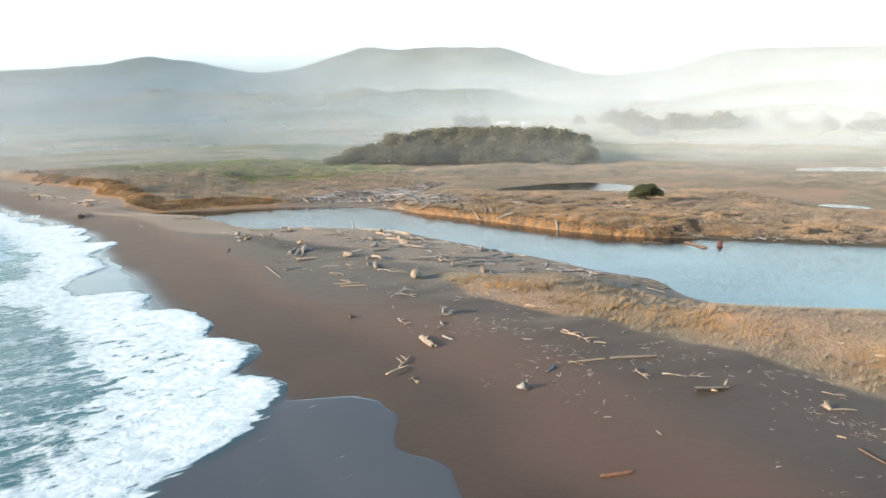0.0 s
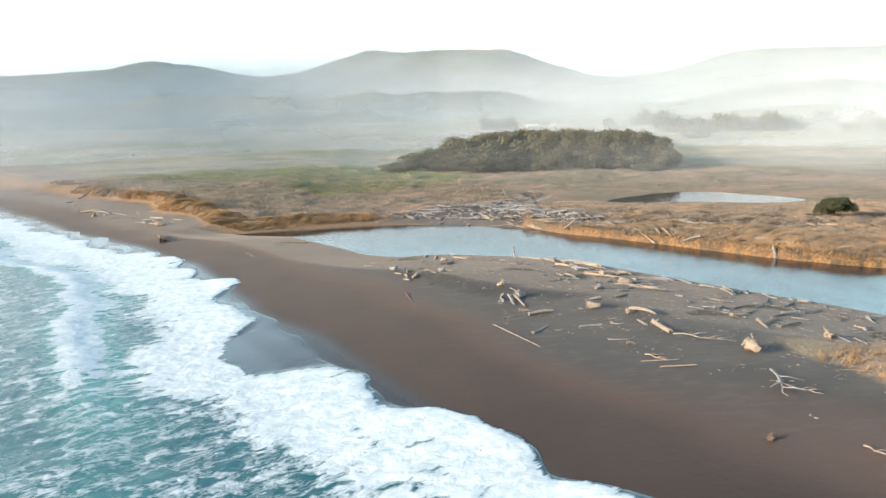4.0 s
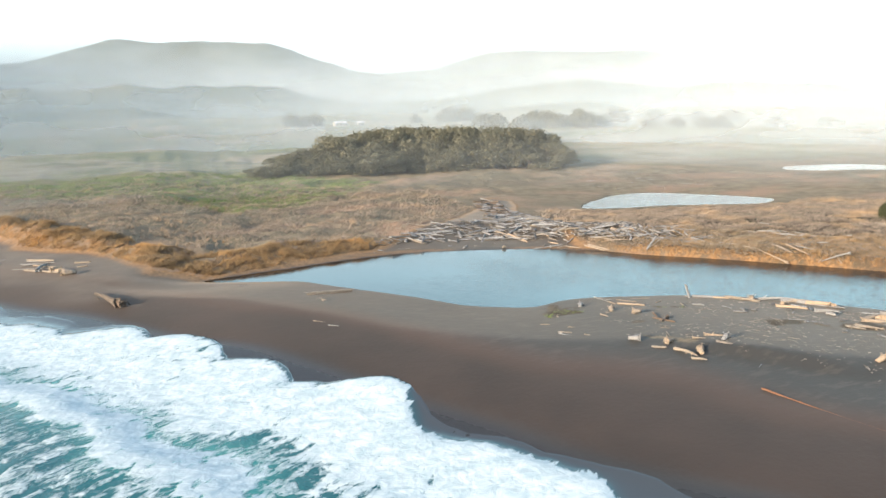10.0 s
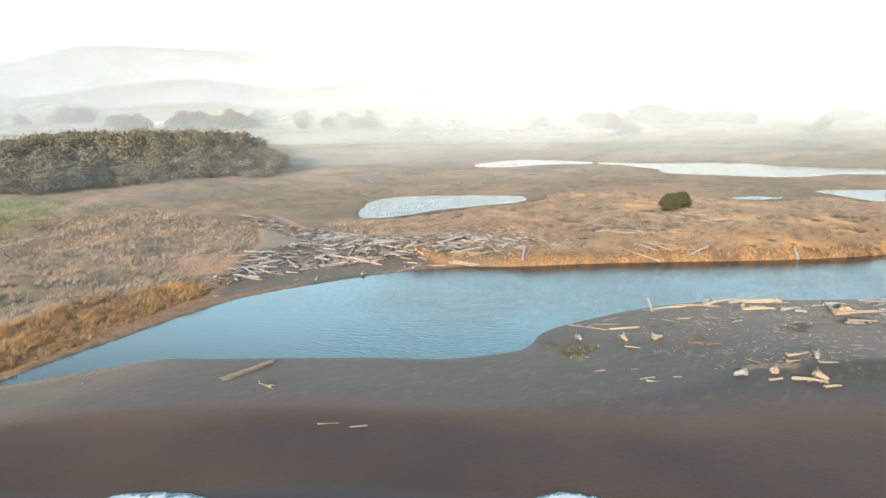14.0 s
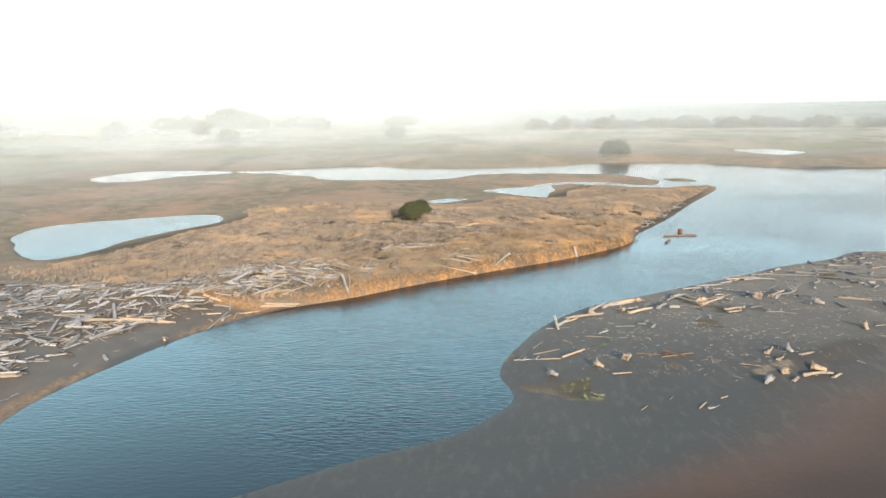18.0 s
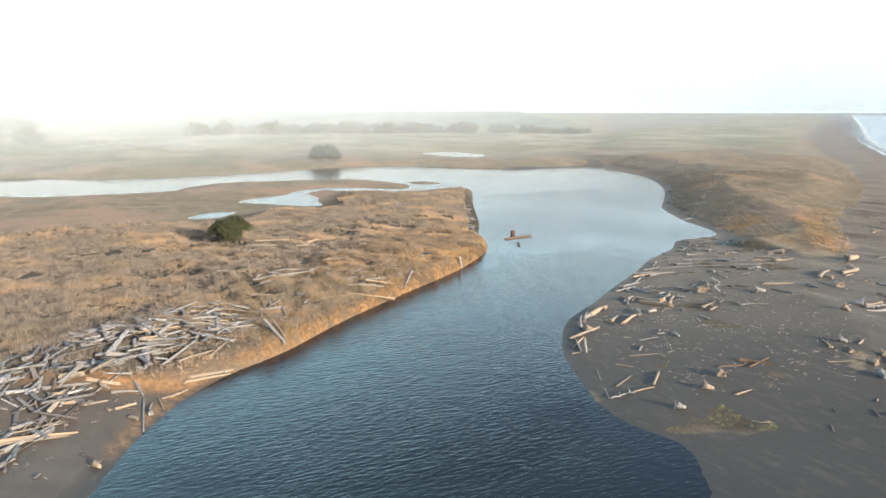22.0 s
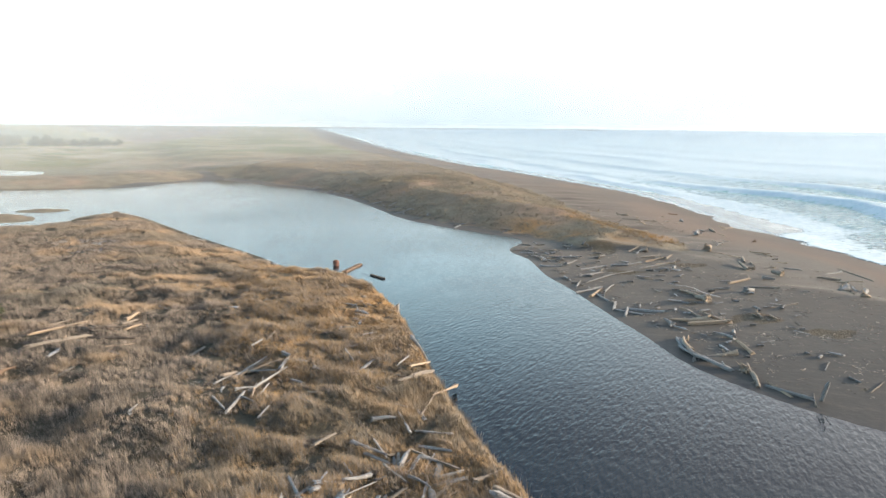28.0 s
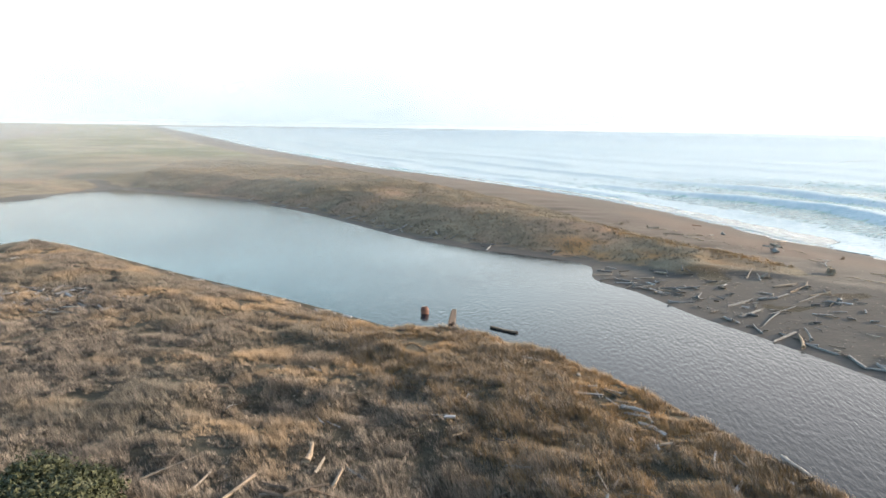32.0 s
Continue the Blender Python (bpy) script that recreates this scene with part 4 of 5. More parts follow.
BRANCHES = [(-3, 43.7, 3.4, 69, 0.18), (-1.8, 41, 1.3, -77, 0.1), (11.5, 39.8, 1.6, -83, 0.07), (-3.2, 53, 2.1, -67, 0.09), (-3.2, 61.2, 2.5, -56,
    0.1), (9.2, 47.3, 3.2, -64, 0.12), (8.2, 42.2, 1.1, -38, 0.07), (7.8, 55.8, 2.4, -28, 0.2), (-3.6, 62, 4.3, -94, 0.13),
    (-9.6, 67.8, 1.7, -59, 0.08), (-5.2, 71.1, 3.9, -38, 0.13), (-22.5, 116.3, 2.2, -80, 0.12), (-4.2, 89.8, 5.9, -46, 0.25), (-29.8, 111.8, 1.1, -128,
    0.11), (13.9, 39.2, 2.4, -16, 0.05), (20.7, 36, 1.1, -36, 0.06), (-48.4, 126.3, 1.9, -98, 0.09), (39.7, 117.9, 1.6, -113, 0.08)]
DARK_LOGS = [(18.5, 29, 1.7, -80, 0.09), (-22.8, 107.2, 1.9, -118, 0.18), (-23.2, 105.4, 2.1, -145, 0.27), (-23.4, 105.2, 2.6, -79, 0.18), (29.4, 128.4, 3.4, -154, 0.24), (30.2, 135.2, 1.2, -85, 0.23), (9.6, 147.5, 0.7, -117, 0.17), (32.1, 128, 2.2, 170, 0.21), (31.2, 127.4, 2.1, -133, 0.18), (30.2, 127.1, 1.9, -168, 0.15), (32.2, 127.4, 2.4, 173, 0.15), (28.6, 126.7, 1.3, -132, 0.17), (38.3, 126, 2.3, -85, 0.13), (32.8, 130.7, 0.9, -69, 0.14), (35.3, 132.9, 0.7, -146, 0.14), (-1.4, 148, 2.3, -31, 0.2), (-2.6, 147, 2.1, -125, 0.15)]
DARK_STUMPS = [(-7.5, 55.4, 0.22)]
RED_LOGS = [(7.3, 28.6, 1.6, 7, 0.09)]
RED_BRANCH = [(-26.5, 86.2, 7.6, -75, 0.12)]
NORTH_TAN_LOGS = [(-15.2, 151.6, 5.2, -77, 0.3), (-16.6, 153.4, 1.3, -90, 0.21), (-11.9, 147, 1.5, -58, 0.31), (-9.2, 141, 3.6, -66, 0.23), (-10.6, 143.8, 1.6, -63, 0.18), (-14.2, 153.2, 1.7, -65, 0.35), (-11, 149.4, 1.5, -79, 0.23), (-15.7, 153.2, 7.7, -78, 0.25), (-26.3, 162.9, 2.7, -54, 0.18), (-79.8, 161, 4.9, -37, 0.34), (-78.4, 153.9, 6.2, -40, 0.32), (-74.2, 157, 2.1, -11, 0.24), (-78.5, 156.9, 3.8, -39, 0.25), (-101.8, 179.2, 4.3, 1, 0.47), (-92.1, 171.9, 2.3, 5, 0.32), (-88.2, 173, 1.6, -18, 0.22), (-120.9, 215.4, 5.4, 90, 0.45)]
NORTH_GREY_LOGS = [(-3.1, 135.6, 3.2, -152, 0.31), (-13.2, 144.9, 1.8, -3, 0.22), (-13.4, 152.1, 1.4, -60, 0.31), (-6.2, 148.1, 3.1, -96, 0.24), (-9, 150, 3.1, -90, 0.28), (-9.8, 146.6, 1.8, -93, 0.23), (-80.6, 156.7, 3.3, -11, 0.28), (-80.2, 158.6, 3, -15, 0.29), (-78.6, 156.1, 5.2, 89, 0.37), (-95.7, 173.6, 7.5, -50, 0.33)]
NORTH_STUMPS = [(-75.3, 150.5, 0.86), (-96.1, 169.7, 0.78), (-77, 153, 0.8), (-18.9, 148.1, 0.38)]
NORTH_BRANCHES = [(-13.8, 151.4, 2.7, -68, 0.44), (-13.4, 151.1, 2.7, -138, 0.35)]
LONG_LOGS = [(-46.9, 130.5, 5.9, 10, 0.24)]
POSTS = [(17.7, 109.4, 1.8, 0, 0.18), (-14.4, 113.7, 1.8, 0, 0.13)]


def tube(bm, path, radii, sides=7, ragged=0.12, seed=0, caps=True):
    """A closed, uneven tapering tube along a path."""
    r = random.Random(seed)
    path = [Vector(p) for p in path]
    rings = []
    for k, p in enumerate(path):
        t = (path[min(k + 1, len(path) - 1)] - path[max(k - 1, 0)]).normalized()
        a = t.orthogonal().normalized() if abs(t.x) < 0.5 else Vector((0, 1, 0)).cross(t).normalized()
        b = t.cross(a)
        ring = []
        for q in range(sides):
            w = 2 * math.pi * q / sides
            rad = radii[k] * (1 + ragged * (r.random() - 0.5) * 2)
            ring.append(bm.verts.new(p + (a * math.cos(w) + b * math.sin(w)) * rad))
        rings.append(ring)
    for u, v in zip(rings, rings[1:]):
        for q in range(sides):
            f = bm.faces.new((u[q], u[(q + 1) % sides], v[(q + 1) % sides], v[q]))
            f.smooth = True
    if caps:
        for ring, sign in ((rings[0], -1), (rings[-1], 1)):
            mid = bm.verts.new(sum((v.co for v in ring), Vector()) / sides)
            for q in range(sides):
                bm.faces.new((ring[q], ring[(q + 1) % sides], mid) if sign > 0 else (ring[(q + 1) % sides], ring[q], mid))


def log_mesh(seed, crooked, taper, split, flare):
    """A log one unit long and about one unit in radius, along x: grooved, split or flattened, with broken ends."""
    r = random.Random(seed)
    bm = bmesh.new()
    n, sides = 11, 10
    ph = r.random() * 6
    groove = [1 + 0.42 * (r.random() - 0.5) for _ in range(sides)]
    tear = [[0.11 * r.random() ** 2 * (1.6 if split else 0.9) for _ in range(sides)] for _ in (0, 1)]
    rings = []
    for k in range(n):
        t = k / (n - 1)
        rad = (1 - taper * t) * (1 + 0.26 * (r.random() - 0.5)) * (1 + flare * math.exp(-t * 9))
        cy, cz = crooked * math.sin(ph + 2.6 * t), 0.3 * crooked * math.sin(2 * ph + 4 * t)
        ring = []
        for q in range(sides):
            w = 2 * math.pi * q / sides + 0.25 * t * (seed % 3)
            g = groove[q] * (1 + 0.07 * (r.random() - 0.5))
            y, z = math.cos(w) * rad * g, math.sin(w) * rad * g
            if split:
                z = min(z, rad * split) + 0.05 * r.random()
            x = -0.5 + t
            x += tear[0][q] if k == 0 else -tear[1][q] if k == n - 1 else 0
            ring.append(bm.verts.new((x, cy + y, cz + z)))
        rings.append(ring)
    for u, v in zip(rings, rings[1:]):
        for q in range(sides):
            bm.faces.new((u[q], u[(q + 1) % sides], v[(q + 1) % sides], v[q])).smooth = split == 0
    for ring, inward in ((rings[0], 0.02), (rings[-1], -0.02)):
        mid = bm.verts.new(sum((v.co for v in ring), Vector()) / sides + Vector((inward, 0, 0)))
        for q in range(sides):
            bm.faces.new((ring[q], ring[(q + 1) % sides], mid))
    bmesh.ops.recalc_face_normals(bm, faces=bm.faces)
    me = bpy.data.meshes.new("driftwood_log")
    bm.to_mesh(me)
    bm.free()
    return me


def stub_mesh(seed):
    r = random.Random(seed)
    bm = bmesh.new()
    tube(bm, [(0, 0, 0), (0.25, 0.1, 0.5), (0.4 + r.random() * 0.3, 0.2, 1.0)], (0.28, 0.2, 0.1), 6, 0.15, seed)
    bmesh.ops.recalc_face_normals(bm, faces=bm.faces)
    me = bpy.data.meshes.new("branch_stub")
    bm.to_mesh(me)
    bm.free()
    return me


def heap_wood(name, dark, light):
    n = Nodes(name)
    r = n.node("ShaderNodeNewGeometry").outputs["Random Per Island"]
    grain = n.noise(5.0, 6, n.place((1.0, 1.0, 3.0)), 0.8)
    c = n.mix(r, dark, light)
    c = n.mix(n.span(grain, 0.45, 0.62, 0.0, 0.75), c, (0.06, 0.052, 0.046))
    return n.surface(c, 0.85, n.bump(grain, 0.5, 0.04))


HEAP_SKIN = {WOOD: heap_wood("heaped_tan_wood", (0.075, 0.066, 0.056), (0.31, 0.275, 0.23)), GREY_WOOD: heap_wood("heaped_grey_wood", (0.07, 0.073, 0.078), (0.325, 0.335, 0.35)),
             DARK_WOOD: heap_wood("heaped_dark_wood", (0.05, 0.04, 0.035), (0.16, 0.12, 0.09))}


def with_skin(me, material):
    c = me.copy()
    c.materials.append(material)
    return c


LOG_KINDS = ((0.3, 0.2, 0, 0), (0.7, 0.4, 0, 0.3), (1.2, 0.55, 0, 0.1), (0.3, 0.35, 0.25, 0), (1.5, 0.6, 0, 0.5), (0.2, 0.2, 0.45, 0), (0.5, 0.4, 0.1, 0), (0.8, 0.65, 0, 0.7), (0.3, 0.1, 0.6, 0))
PLANK_KINDS = (0, 3, 5, 6, 8, 8)
LOG_SHAPES = [log_mesh(10 + k, *kind) for k, kind in enumerate(LOG_KINDS)]
LOG_MESHES = {m: [with_skin(me, m) for me in LOG_SHAPES] for m in (WOOD, GREY_WOOD, DARK_WOOD, RED_WOOD)}
STUBS = {m: [with_skin(stub_mesh(60 + k), m) for k in range(3)] for m in (WOOD, GREY_WOOD, DARK_WOOD, RED_WOOD)}
WORDS = {WOOD: "sun-bleached tan", GREY_WOOD: "weathered silver grey", DARK_WOOD: "damp dark brown", RED_WOOD: "reddish brown"}


HEAPS = {}


def lay_log(x, y, length, angle, radius, material, where, group, tilt=0.0, lift=0.0, shape=None, stubs=None, heap=None):
    """A log at rest on the ground, sunk a little into it; those of a heap too big to count go into one mesh."""
    for _ in range(14):
        if height(x, y) > 0.12:
            break
        gx_, gy_ = (-10, 90) if y < 125 - x * 0.5 else (16, 150)
        way = math.hypot(gx_ - x, gy_ - y)
        x, y = x + 0.45 * (gx_ - x) / way, y + 0.45 * (gy_ - y) / way
    if height(x, y) < 0.05:
        return None
    k = int(rng.integers(len(LOG_KINDS))) if shape is None else shape
    if heap:
        k = PLANK_KINDS[k % 6]
    radius = min(radius, 0.16 * length)
    a = radians(angle)
    dx, dy = math.cos(a) * length * 0.42, math.sin(a) * length * 0.42
    z0, z1 = max(height(x - dx, y - dy), -0.1), max(height(x + dx, y + dy), -0.1)
    z = max(height(x, y), (z0 + z1) / 2) + radius * 0.6 + lift
    slope = math.degrees(math.atan2(z1 - z0, length * 0.84))
    flat = rng.uniform(0.35, 1.0) if heap else rng.uniform(0.75, 1.1)
    m = Matrix.LocRotScale((x, y, z), Euler((radians(rng.uniform(-35, 35) if heap else rng.uniform(0, 360)), radians(-slope - tilt), a)), (length, radius * (1.25 if heap else 1.0), radius * flat))
    if heap:
        HEAPS.setdefault((heap, material), []).append((k, m))
        return None
    ob = new("driftwood_log", LOG_MESHES[material][k])
    ob.matrix_basis = m
    size = "short" if length < 1.2 else "long" if length > 4 else "thick" if radius > 0.22 else "slender" if radius < 0.1 else ""
    tagged(ob, f"{size} {WORDS[material]} driftwood log {where}".strip(), "driftwood", group)
    count = int(rng.integers(0, 3) if length > 1.5 else 0) if stubs is None else stubs
    for q in range(count):
        s = new("branch_stub", STUBS[material][rng.integers(3)])
        s.parent = ob
        h = rng.uniform(1.0, 2.0) * radius
        turn = Matrix.Rotation(rng.uniform(0, 6.28), 4, "X")
        s.matrix_basis = turn @ Matrix.Translation((rng.uniform(-0.35, 0.4), 0, 0.55)) @ Matrix.Diagonal((h * 1.2 / length, h / radius, h / radius, 1))
    return ob


def close_heaps():
    for (name, material), logs in HEAPS.items():
        verts, faces, count = [], [], 0
        for k, m in logs:
            me = LOG_SHAPES[k]
            verts += [m @ v.co for v in me.vertices]
            for p in me.polygons:
                f = [i + count for i in p.vertices]
                faces.append(f if len(f) == 4 else f + f[-1:])
            count += len(me.vertices)
        me = bpy.data.meshes.new(name)
        me.from_pydata(verts, [], [f if f[3] != f[2] else f[:3] for f in faces])
        me.polygons.foreach_set("use_smooth", np.ones(len(me.polygons), bool))
        me.materials.append(HEAP_SKIN[material])
        tagged(new(name, me), f"many {WORDS[material]} logs heaped along the bank", "driftwood", kind="stuff")


def stump_parts(seed):
    """Meshes of a stump lying on its side: trunk and roots, radius about one unit, pointing along x."""
    r = random.Random(seed)
    bm = bmesh.new()
    tube(bm, [(-0.2, 0, 0), (0.4, 0, 0), (1.0, 0.05, 0), (1.7 + r.random() * 0.8, 0.1, -0.05)], (0.82, 0.62, 0.5, 0.42), 10, 0.26, seed)
    bmesh.ops.recalc_face_normals(bm, faces=bm.faces)
    trunk = bpy.data.meshes.new("trunk")
    bm.to_mesh(trunk)
    bm.free()
    roots = []
    n = r.randint(11, 15)
    for k in range(n):
        w = 2 * math.pi * (k + 0.6 * r.random()) / n
        bm = bmesh.new()
        reach = 0.4 + 0.75 * r.random() ** 1.4
        path = []
        for q in range(5):
            d = 0.35 + reach * q / 4
            path.append((-0.15 - 0.25 * q / 4 * r.random() - 0.1 * q, math.cos(w + 0.25 * q * (r.random() - 0.5)) * d, max(math.sin(w + 0.25 * q * (r.random() - 0.5)) * d, -0.95)))
        tube(bm, path, (0.30, 0.20, 0.13, 0.08, 0.03), 6, 0.3, seed * 7 + k)
        bmesh.ops.recalc_face_normals(bm, faces=bm.faces)
        me = bpy.data.meshes.new("root")
        bm.to_mesh(me)
        bm.free()
        roots.append(me)
    return trunk, roots


STUMP_SHAPES = [stump_parts(200 + k) for k in range(4)]
STUMP_MESHES = {m: [(with_skin(t, m), [with_skin(q, m) for q in roots]) for t, roots in STUMP_SHAPES] for m in (WOOD, GREY_WOOD, DARK_WOOD)}


def lay_stump(x, y, size, angle, material, where, lift=0.0):
    if height(x, y) < 0.05:
        x, y = x - 0.6, y - 1.2
    base = new("driftwood_stump", None)
    trunk, roots = STUMP_MESHES[material][rng.integers(4)]
    for name, me in [("trunk", trunk)] + [("root", q) for q in roots]:
        p = new(name, me)
        p.parent = base
    base.matrix_basis = Matrix.LocRotScale((x, y, height(x, y) + size * 0.62 + lift), Euler((radians(rng.uniform(-40, 40)), radians(rng.uniform(-14, 22)), radians(angle))), (size, size, size))
    return tagged(base, f"{WORDS[material]} driftwood stump with spread roots {where}", "driftwood", "stumps on the sand")


def branch_mesh(seed):
    r = random.Random(seed)
    bm = bmesh.new()
    path, y, z = [], 0, 0.03
    for k in range(8):
        path.append((-0.5 + k / 7, y, z))
        y += (r.random() - 0.5) * 0.16
        z = 0.02 + 0.05 * r.random()
    tube(bm, path, [0.024 - 0.0022 * k for k in range(8)], 6, 0.2, seed)
    for q in (2, 4, 5):
        p = Vector(path[q])
        e = p + Vector((0.18, 0.22 * (1 if r.random() > 0.5 else -1), 0.05 * r.random()))
        tube(bm, [p, (p + e) / 2 + Vector((0, 0, 0.03)), e], (0.016, 0.012, 0.005), 5, 0.2, seed + q)
    bmesh.ops.recalc_face_normals(bm, faces=bm.faces)
    me = bpy.data.meshes.new("driftwood_branch")
    bm.to_mesh(me)
    bm.free()
    return me


BRANCH_MESHES = {m: [with_skin(branch_mesh(300 + k), m) for k in range(4)] for m in (WOOD, GREY_WOOD)}

for logs, skins in ((TAN_LOGS_A + TAN_LOGS_B + TAN_LOGS_C + TAN_LOGS_D + NORTH_TAN_LOGS, (WOOD,)), (GREY_LOGS_A + GREY_LOGS_B + GREY_LOGS_C + NORTH_GREY_LOGS, (GREY_WOOD,)), (BANK_TAN_LOGS_A + BANK_TAN_LOGS_B, (WOOD,)), (BANK_GREY_LOGS_A + BANK_GREY_LOGS_B + BANK_GREY_LOGS_C, (GREY_WOOD,)),
                    (MIXED_LOGS_A + MIXED_LOGS_B + MIXED_LOGS_C, (WOOD, GREY_WOOD)), (DARK_LOGS, (DARK_WOOD,))):
    for x, y, length, angle, radius in logs:
        on_grass = y > 100 and x > -6 + (140 - y) * 0.45 and y > 128 - x * 0.95 + 2
        m = skins[int(rng.random() * len(skins))]
        length = 0.62 * length if length > 4 and radius > 0.1 and not on_grass and 60 < y < 115 else length
        lay_log(x, y, length, angle, max(radius * 0.52, 0.045), m, "lying in dry dune grass" if on_grass else "half sunk in dark sand",
                "logs in the dune grass" if on_grass else "logs on the sand", lift=0.12 if on_grass else 0.0)
for x, y, length, angle, radius in RED_BRANCH:
    lay_log(x, y, length, angle, radius * 0.6, RED_WOOD, "stripped of bark on brown sand", "logs on the sand", shape=2, stubs=2)
for x, y, length, angle, radius in RED_LOGS:
    lay_log(x, y, length, angle, radius, RED_WOOD, "alone on wet sand", "logs on the sand", shape=0)
for x, y, length, angle, radius in LONG_LOGS:
    lay_log(x, y, length, angle, radius * 1.1, WOOD, "beside the river mouth", "logs on the sand", shape=3, stubs=1)
for x, y, size in STUMPS + NORTH_STUMPS:
    lay_stump(x, y, size * 0.66, rng.uniform(0, 360), WOOD if rng.random() < 0.6 else GREY_WOOD, "resting on dark sand" if y < 118 or x < -20 else "in dune grass")
for x, y, length, angle, radius in BRANCHES + NORTH_BRANCHES:
    m = WOOD if rng.random() < 0.6 else GREY_WOOD
    ob = new("driftwood_branch", BRANCH_MESHES[m][rng.integers(4)])
    ob.matrix_basis = Matrix.LocRotScale((x, y, height(x, y) + 0.02 * length), Euler((0, 0, radians(angle))), (length * 1.1, length * 1.0, length * min(1.0, 2.2 / length)))
    tagged(ob, f"crooked {WORDS[m]} driftwood branch lying on the sand", "driftwood", "branches on the sand")
for x, y, size in DARK_STUMPS:
    lay_stump(x, y, size, 40, DARK_WOOD, "resting on brown sand")
for x, y, tall, _, radius in POSTS:
    ob = new("old_post", LOG_MESHES[GREY_WOOD][0])
    ob.matrix_basis = Matrix.LocRotScale((x, y, 0.75), Euler((0, radians(-72), radians(120))), (tall * 0.95, radius, radius))
    tagged(ob, "leaning grey wooden post at the water's edge", "post", "old posts")

# logs and a stump standing in the shallow lagoon
for x, y, length, angle, radius, words in ((33.4, 92.4, 5.4, -77, 0.34, "long dark waterlogged trunk aground in the lagoon"), (28.5, 95.2, 2.9, -22, 0.20, "brown waterlogged log afloat near the bank")):
    ob = new("stranded_log", LOG_MESHES[DARK_WOOD][3])
    ob.matrix_basis = Matrix.LocRotScale((x, y, 0.12), Euler((0, 0, radians(angle))), (length, radius, radius))
    tagged(ob, words, "driftwood", "logs in the lagoon")
RUST = plain_material("red_brown_wood", (0.06, 0.028, 0.02), (0.13, 0.055, 0.038), 3.0)
bm = bmesh.new()
tube(bm, [(0, 0, -0.9), (0, 0, 0), (0.03, 0.02, 0.35), (0.05, 0, 0.62)], (0.42, 0.38, 0.35, 0.26), 11, 0.16, 5)
me = bpy.data.meshes.new("red_stump")
bmesh.ops.recalc_face_normals(bm, faces=bm.faces)
bm.to_mesh(me)
bm.free()
me.materials.append(RUST)
ob = new("red_stump", me)
ob.location = (36.2, 91.8, 0)
tagged(ob, "squat red-brown stump standing in the lagoon", "driftwood")

# the big root log on the upper beach
lay_log(-69.2, 135.5, 6.4, 119, 0.34, DARK_WOOD, "on brown sand", "logs on the sand", shape=7, stubs=1)
lay_stump(-67.5, 132.6, 0.5, 119, DARK_WOOD, "by a log")

# the pile along the river bank and the creek
PILE = [(-40, 153.5), (-33, 157), (-25, 162), (-13, 166), (-8, 184), (-4, 197), (1, 197), (-3, 184), (-5, 166), (-4, 154), (3, 147), (5, 141), (4.5, 134), (1, 134),
        (-3, 140), (-8, 146.5), (-13, 150), (-22, 154), (-33, 155)]
pile_ring = np.array(PILE, float)


def scatter(ring, count, gap):
    """Random places in a ring."""
    lo, hi, out = ring.min(0), ring.max(0), []
    while len(out) < count:
        p = rng.uniform(lo, hi, (400, 2))
        p = p[inside(p[:, 0], p[:, 1], ring)]
        for q in p:
            if len(out) < count:
                out.append(q)
    return out


for k, (x, y) in enumerate(scatter(pile_ring, 1150, 0.4)):
    heart = math.exp(-((x + 5) ** 2 + (y - 146) ** 2) / 90)
    along = -82 if y < 150 and x > -8 else -55 if y < 150 else -25
    angle = along + (rng.normal(0, 25) if rng.random() < 0.55 else rng.uniform(0, 180))
    length = rng.uniform(0.5, 2.2) if rng.random() < 0.78 else rng.uniform(2.2, 4.4)
    radius = min(rng.uniform(0.045, 0.15) * (0.8 + 0.12 * length), 0.25)
    m = GREY_WOOD if rng.random() < 0.78 and y < 172 else DARK_WOOD if y > 168 and rng.random() < 0.6 else GREY_WOOD if y > 168 else WOOD if rng.random() < 0.8 else DARK_WOOD
    near = y < 156 and x > -16 and k % 10 < 2
    lay_log(x, y, length, angle, radius, m, "heaped on the river bank", "driftwood heap", tilt=rng.normal(0, 4), lift=rng.random() * 0.5 * heart + 0.04, stubs=0, heap=None if near else "driftwood_heap")

